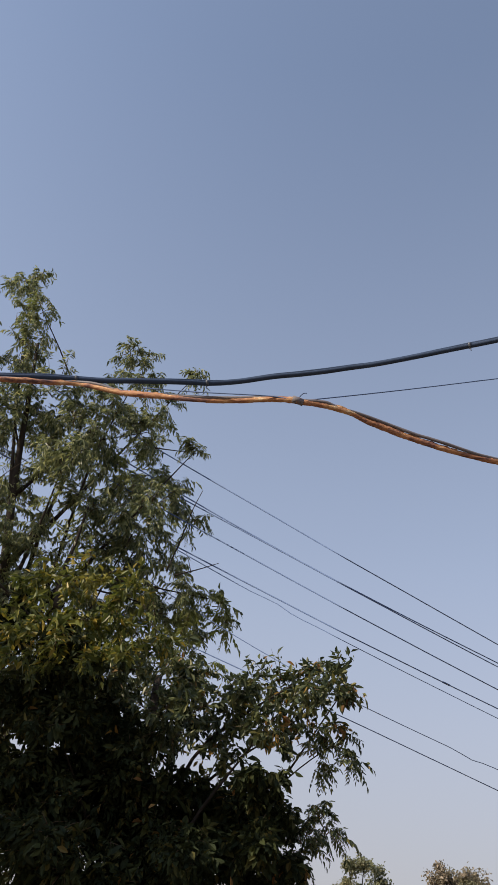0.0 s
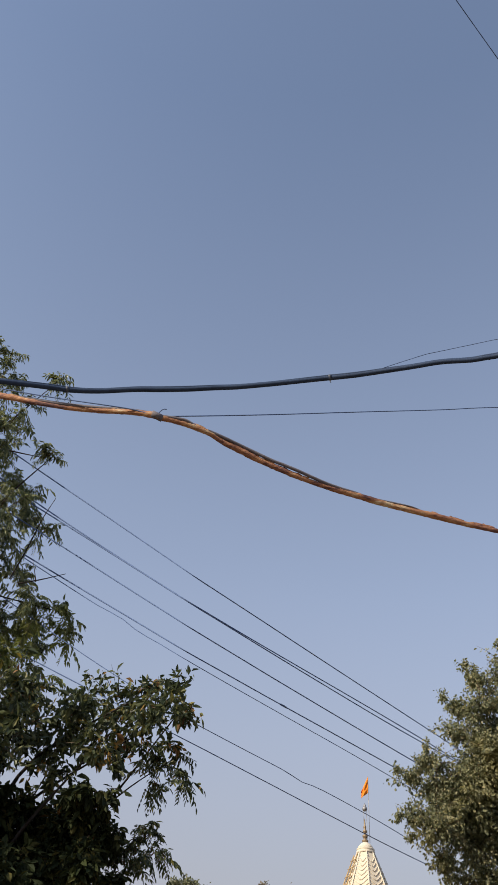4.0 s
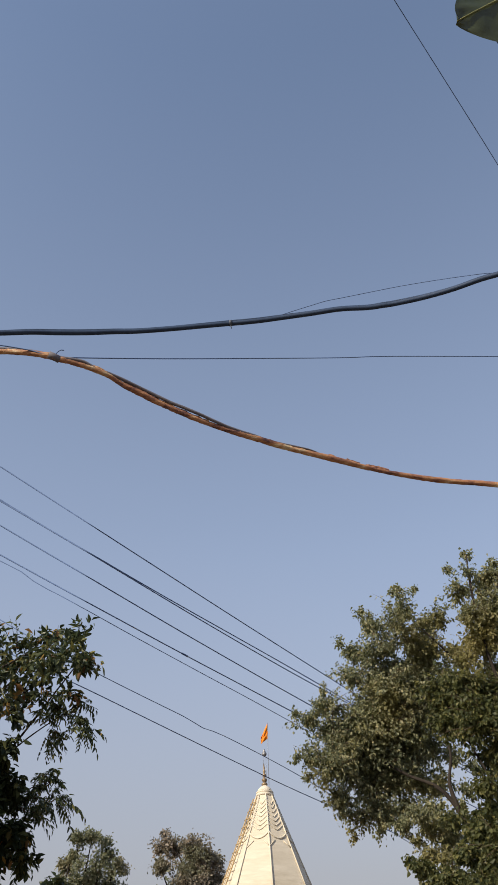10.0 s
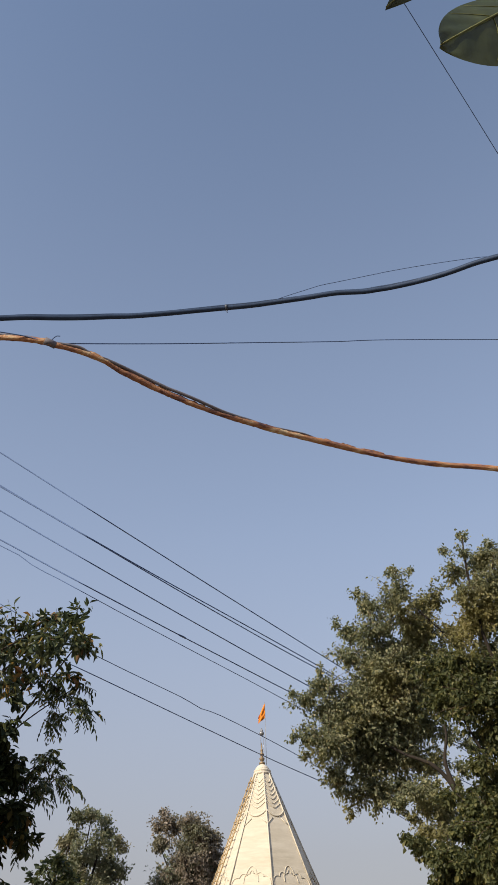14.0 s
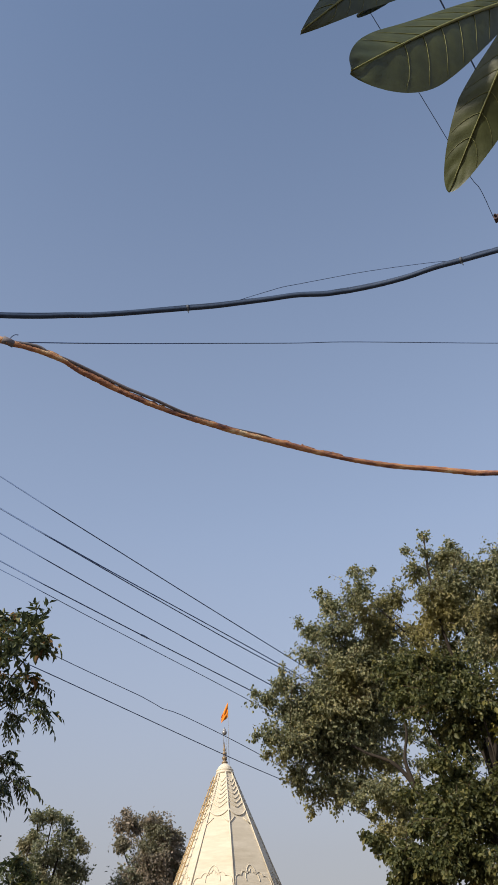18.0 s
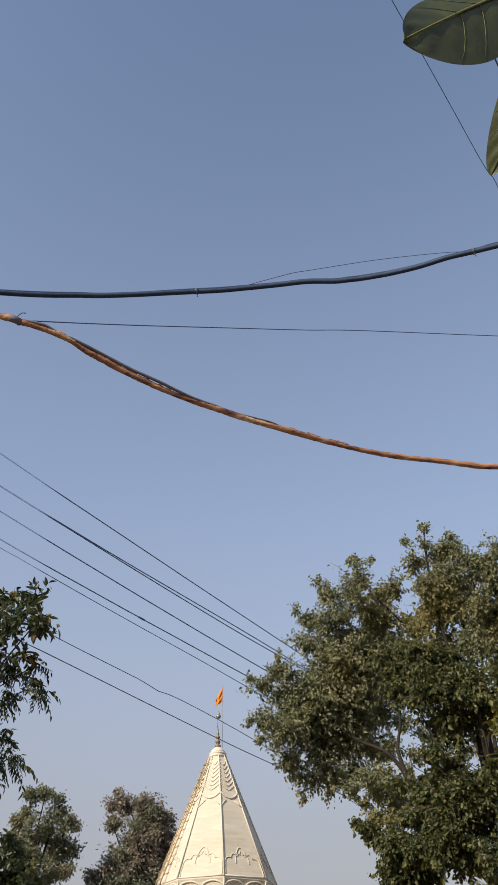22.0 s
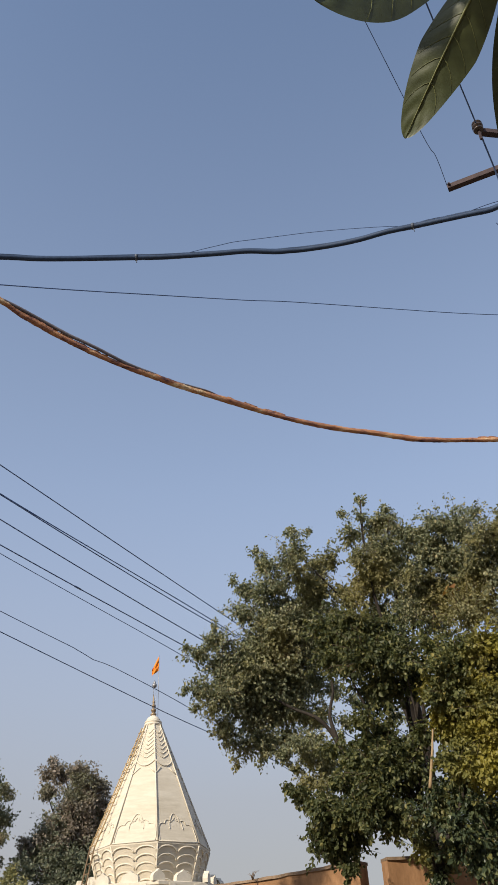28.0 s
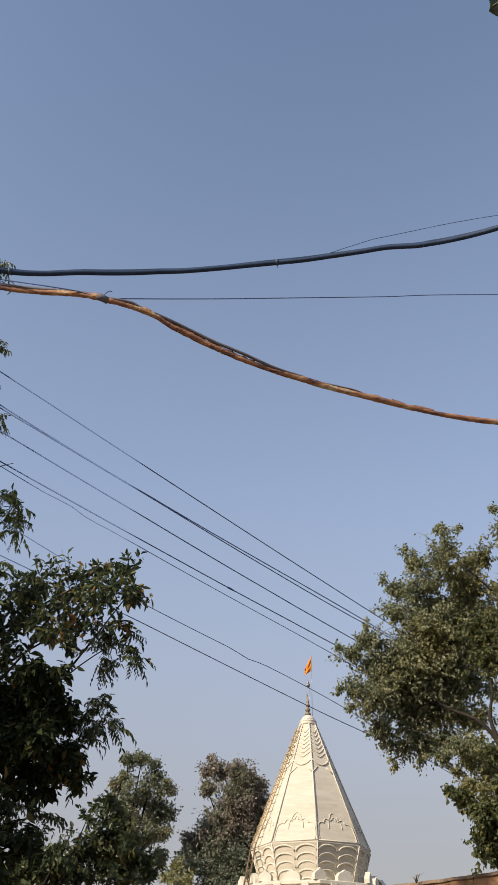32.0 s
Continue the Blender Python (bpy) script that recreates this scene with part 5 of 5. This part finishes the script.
for x in (0.02, 0.5):
    part("bolt", box_bm((0.02, 0.1, 0.02), 0.003, m1 @ pose(-len1 / 2 + x, 0, 0.01)), M_RUST, arm1)


def line_from(name, pts, rad, label):
    w = thing(name, tuple(pts[0]), label, "wire", "pole wires")
    keep(tube("strand", spline(pts, 6), rad, M_WIRE, None, 6), w)
    return w

ARM_WIRE = [ARM_TIP + Vector((0.0, 0.0, 0.03)), Vector((2.499, 4.513, 7.826)), Vector((2.326, 4.318, 7.835)), Vector((1.533, 3.269, 7.827)), Vector((-1.887, -1.174, 8.077)), Vector((-7.588, -8.579, 8.527))]
line_from("arm_wire", ARM_WIRE, 0.003, "thin kinked wire tied to the crossarm's end")
INS = Vector((2.779, 4.201, 7.844))
insulator(INS, 0.045)
part("pin", box_bm((0.02, 0.02, 0.16), 0.003, Matrix.Translation(INS - POLE + Vector((0, 0, -0.1)))), M_RUST, pole)
line_from("service_wire", [INS, Vector((2.041, 3.201, 7.894)), Vector((-0.172, 0.203, 8.144)), Vector((-3.861, -4.794, 8.594))], 0.006, "dark service wire running overhead from the insulator")
COIL = Vector((3.241, 5.01, 7.004))
line_from("jumper_wire", [INS + Vector((0, 0, 0.02)), Vector((3.022, 4.517, 7.53)), Vector((3.133, 4.718, 7.316)), Vector((3.236, 4.916, 7.091)), COIL], 0.007, "black jumper wire hanging between the insulators")
coil = thing("wire_coil", tuple(COIL), "coiled black wire hung at the pole", "wire", "pole wires")
right_dir, up_dir = Vector((0.991, -0.125, -0.052)), Vector((-0.028, -0.568, 0.823))
for j, (dx, dy, rr) in enumerate(((0.0, 0.03, 0.062), (0.01, 0.03, 0.045), (0.0, 0.035, 0.03), (0.03, -0.075, 0.05), (0.035, -0.08, 0.032))):
    ring = [COIL + right_dir * (dx + rr * math.cos(a)) + up_dir * (dy + 0.8 * rr * math.sin(a)) for a in [2 * math.pi * q / 18 for q in range(19)]]
    keep(tube("loop", ring, 0.009, M_BLACK, None, 6), coil)
keep(tube("wire_wrap", [Vector((3.095, 5.006, 7.045)), Vector((3.145, 4.961, 7.059)), Vector((3.202, 4.905, 7.076))], 0.012, M_PALE, None, 6, 0.35, rng), coil)
for q in range(5):
    p = Vector((3.095, 5.006, 7.045)).lerp(Vector((3.202, 4.905, 7.076)), 0.1 + 0.2 * q)
    keep(tube("turn", [p - right_dir * 0.003, p, p + right_dir * 0.003 + up_dir * 0.002], 0.015, M_BLACK, None, 6), coil)
keep(tube("wire_wrap", [Vector((3.066, 4.763, 7.272)), Vector((3.115, 4.77, 7.24)), Vector((3.164, 4.784, 7.202))], 0.008, M_PALE, None, 6, 0.4, rng), coil)
line_from("wire_end", [Vector((3.036, 4.779, 7.302)), Vector((3.117, 4.81, 7.234)), Vector((3.2, 4.913, 7.1))], 0.006, "loose bent wire end at the coil")
line_from("drop_wire", [COIL + up_dir * -0.1, Vector((3.249, 5.16, 6.858)), Vector((3.281, 5.256, 6.743)), Vector((3.354, 5.318, 6.633))], 0.007, "short drop wire below the coil")


# ---- leafy branch close to the eye ----
def near_leaf_material():
    m, n, l, b = mat("glossy_near_leaf", 0.45, 0.0, 0.4)
    big, small = noise_tex(n, l, 14, 3.0), noise_tex(n, l, 120, 4.0)
    col = mix(n, l, ramp(n, l, big, [(0.3, (0.032, 0.046, 0.021)), (0.7, (0.078, 0.09, 0.031))]), ramp(n, l, small, [(0.35, (0.6, 0.6, 0.6)), (0.65, (1.0, 1.0, 1.0))]), 0.6, "MULTIPLY")
    l.new(col, b.inputs["Base Color"])
    bump(n, l, b, small, 0.2, 0.001)
    tr = n.new("ShaderNodeBsdfTranslucent")
    l.new(mix(n, l, col, (1.0, 1.0, 0.35), 0.3, "MULTIPLY"), tr.inputs["Color"])
    ms = n.new("ShaderNodeMixShader")
    ms.inputs["Fac"].default_value = 0.05
    l.new(b.outputs["BSDF"], ms.inputs[1])
    l.new(tr.outputs["BSDF"], ms.inputs[2])
    l.new(ms.outputs["Shader"], n["Material Output"].inputs["Surface"])
    return m


M_NEAR = near_leaf_material()
M_VEIN = surface("leaf_vein", (0.15, 0.165, 0.06), (0.21, 0.215, 0.08), 40, 0.5)


def big_leaf(parent, tip, base, width, face, seed, fold=0.22, sag=0.1, blunt=2.2, skew=0.0):
    """A large leaf from its stalk to its tip, its face turned towards the direction given."""
    rng = random.Random(seed)
    tip, base = Vector(tip), Vector(base)
    d = tip - base
    length = d.length
    d.normalize()
    nrm = (Vector(face) - d * d.dot(Vector(face))).normalized()
    side = d.cross(nrm)
    ph = rng.uniform(0, 6)

    def at(s, u):
        # s along 0..1, u across -1..1
        if blunt > 2.25:
            shape = (0.12 + 0.88 * math.sin(0.5 * math.pi * min(1.0, s / 0.82)) ** 1.9) * (max(0.0, 1 - ((s - 0.72) / 0.28) ** blunt) ** 0.6 if s > 0.72 else 1.0)
        elif blunt > 1.3:
            shape = min(1.0, 0.15 + 1.4 * s ** 1.2) * (max(0.0, 1 - ((s - 0.5) / 0.5) ** blunt) ** 0.5 if s > 0.5 else 1.0)
        else:
            shape = max(0.0, math.sin(math.pi * min(1.0, 0.04 + 0.96 * s) ** 0.8)) ** 0.9
        w = width * 0.5 * shape * (1 - skew if u > 0 else 1 + skew)
        w = max(w, 0.0004)
        quilt = 0.011 * width * math.cos(2 * math.pi * (s - 0.1 - 0.1 * abs(u) ** 1.4) / 0.085) * min(1.0, 3 * abs(u)) * (1 - u * u)
        wave = 0.05 * width * math.sin(9 * s + ph + (2 if u > 0 else 0)) * abs(u)
        curve = sag * length * (s * (1 - s)) * 1.4
        return base + d * (length * s) + side * (w * u) - nrm * (fold * (1 - s ** 3) * w * abs(u) ** 1.3) + nrm * (curve + wave - quilt)

    n, m = 64, 12
    v = [tuple(at(1 - (1 - i / n) ** 1.5, -1 + 2 * j / m)) for i in range(n + 1) for j in range(m + 1)]
    f = [(i * (m + 1) + j, (i + 1) * (m + 1) + j, (i + 1) * (m + 1) + j + 1, i * (m + 1) + j + 1) for i in range(n) for j in range(m)]
    leaf = from_arrays("leaf", v, f, M_NEAR, parent, True)
    tube("midrib", [at(i / 16, 0) + nrm * 0.0008 for i in range(17)], lambda q: 0.0017 * (1 - 0.75 * q), M_VEIN, leaf, 6)
    for i in range(9):
        s = 0.1 + 0.085 * i + rng.uniform(-0.006, 0.006)
        for u in (-1, 1):
            pts = [at(min(0.98, s + 0.1 * q ** 1.4), u * 0.93 * q) + nrm * 0.0003 for q in (0, 0.25, 0.5, 0.75, 1.0)]
            tube("vein", pts, lambda q: 0.00036 * (1 - 0.7 * q), M_VEIN, leaf, 4)
    return leaf


WHORL = Vector((0.393, 0.308, 2.342))
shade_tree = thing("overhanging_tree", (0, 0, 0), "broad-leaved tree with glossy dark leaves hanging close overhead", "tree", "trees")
TRUNK = [Vector((1.9, -0.9, -0.1)), Vector((1.85, -0.9, 1.2)), Vector((1.75, -0.8, 2.4)), Vector((1.7, -0.8, 3.6))]
tube("trunk", spline(TRUNK, 6), lambda q: 0.09 * (1.2 - 0.8 * q), M_BARK, shade_tree, 12, 0.07, random.Random(8))
tube("branch", spline([TRUNK[2], Vector((1.3, -0.35, 2.85)), Vector((0.85, 0.05, 2.75)), WHORL + Vector((0.06, -0.03, 0.06)), WHORL], 6), lambda q: 0.022 * (1 - q) + 0.004, M_BARK, shade_tree, 8, 0.06, random.Random(9))
EYE_AT = Vector((0.04, 0.04, 1.6))
NEAR_LEAVES = [
    ((0.1438, 0.313, 2.1522), (0.262, 0.307, 2.288), 0.046),
    ((0.1727, 0.3154, 2.1041), (0.349, 0.336, 2.262), 0.06),
    ((0.2981, 0.4935, 2.22), (0.388, 0.3265, 2.355), 0.06),
    ((0.423, 0.553, 2.216), (0.42, 0.333, 2.343), 0.096),
    ((0.191, 0.328, 2.205), (0.243, 0.320, 2.242), 0.016),
]
for i, (tip, base, width) in enumerate(NEAR_LEAVES):
    face = (EYE_AT - Vector(tip)).normalized() + Vector(((-0.25, 0.1, 0.2), (-0.36, 0.05, 0.2), (-0.3, 0.0, 0.1), (0.35, 0.2, 0.1), (0.3, 0.2, 1.0))[i])
    big_leaf(shade_tree, tip, base, width, face, 60 + i, (0.25, 0.34, 0.3, 0.2, 0.3)[i], blunt=(1.15, 2.3, 1.35, 1.2, 1.4)[i], skew=0.22 if i == 1 else 0.0)
    tube("stalk", spline([WHORL, WHORL.lerp(Vector(base), 0.5) + Vector((0, 0, 0.01)), Vector(base)], 4), 0.002, M_VEIN, shade_tree, 6)
# unseen leaves added higher on the same branch to shade parts of the whorl
tube("branch", spline([Vector((0.85, 0.05, 2.75)), Vector((0.5, 0.1, 2.95)), Vector((0.22, 0.08, 2.9)), Vector((0.1, 0.1, 2.8))], 5), lambda q: 0.012 * (1 - q) + 0.003, M_BARK, shade_tree, 8)
for i, spots, wide, lift in ((0, (0.2, 0.6), 0.075, 0.02), (2, (0.1,), 0.075, 0.0), (3, (0.1, 0.42, 0.8), 0.1, 0.0)):
    tip, base = Vector(NEAR_LEAVES[i][0]), Vector(NEAR_LEAVES[i][1])
    d = (base - tip).normalized()
    upper = to_sun.cross(d).normalized()
    if upper.z < 0:
        upper = -upper
    for k, q in enumerate(spots):
        c = base.lerp(tip, q) + to_sun * (0.42 + 0.06 * k + (0.2 if k == 2 else 0.0)) + upper * lift
        a, b = c - d * 0.1, c + d * 0.1
        big_leaf(shade_tree, a, b, wide, tuple(to_sun), 140 + 3 * i + k)
        tube("stalk", [b, b.lerp(Vector((0.1, 0.1, 2.8)), 0.5) + Vector((0, 0, 0.03)), Vector((0.1, 0.1, 2.8))], 0.002, M_VEIN, shade_tree, 5)
srng = random.Random(77)
for i in range(26):
    a, z = srng.uniform(0, 2 * math.pi), srng.uniform(2.9, 4.1)
    base = Vector((1.72 + 0.25 * math.cos(a), -0.8 + 0.25 * math.sin(a), z))
    tip = base + Vector((math.cos(a) * 0.22, math.sin(a) * 0.22, srng.uniform(-0.14, 0.05)))
    big_leaf(shade_tree, tip, base, srng.uniform(0.06, 0.085), (0, 0, 1), 100 + i)
    tube("stalk", [TRUNK[3].lerp(TRUNK[2], (3.6 - z) / 1.2 if z < 3.6 else 0.0), base], 0.003, M_VEIN, shade_tree, 5)
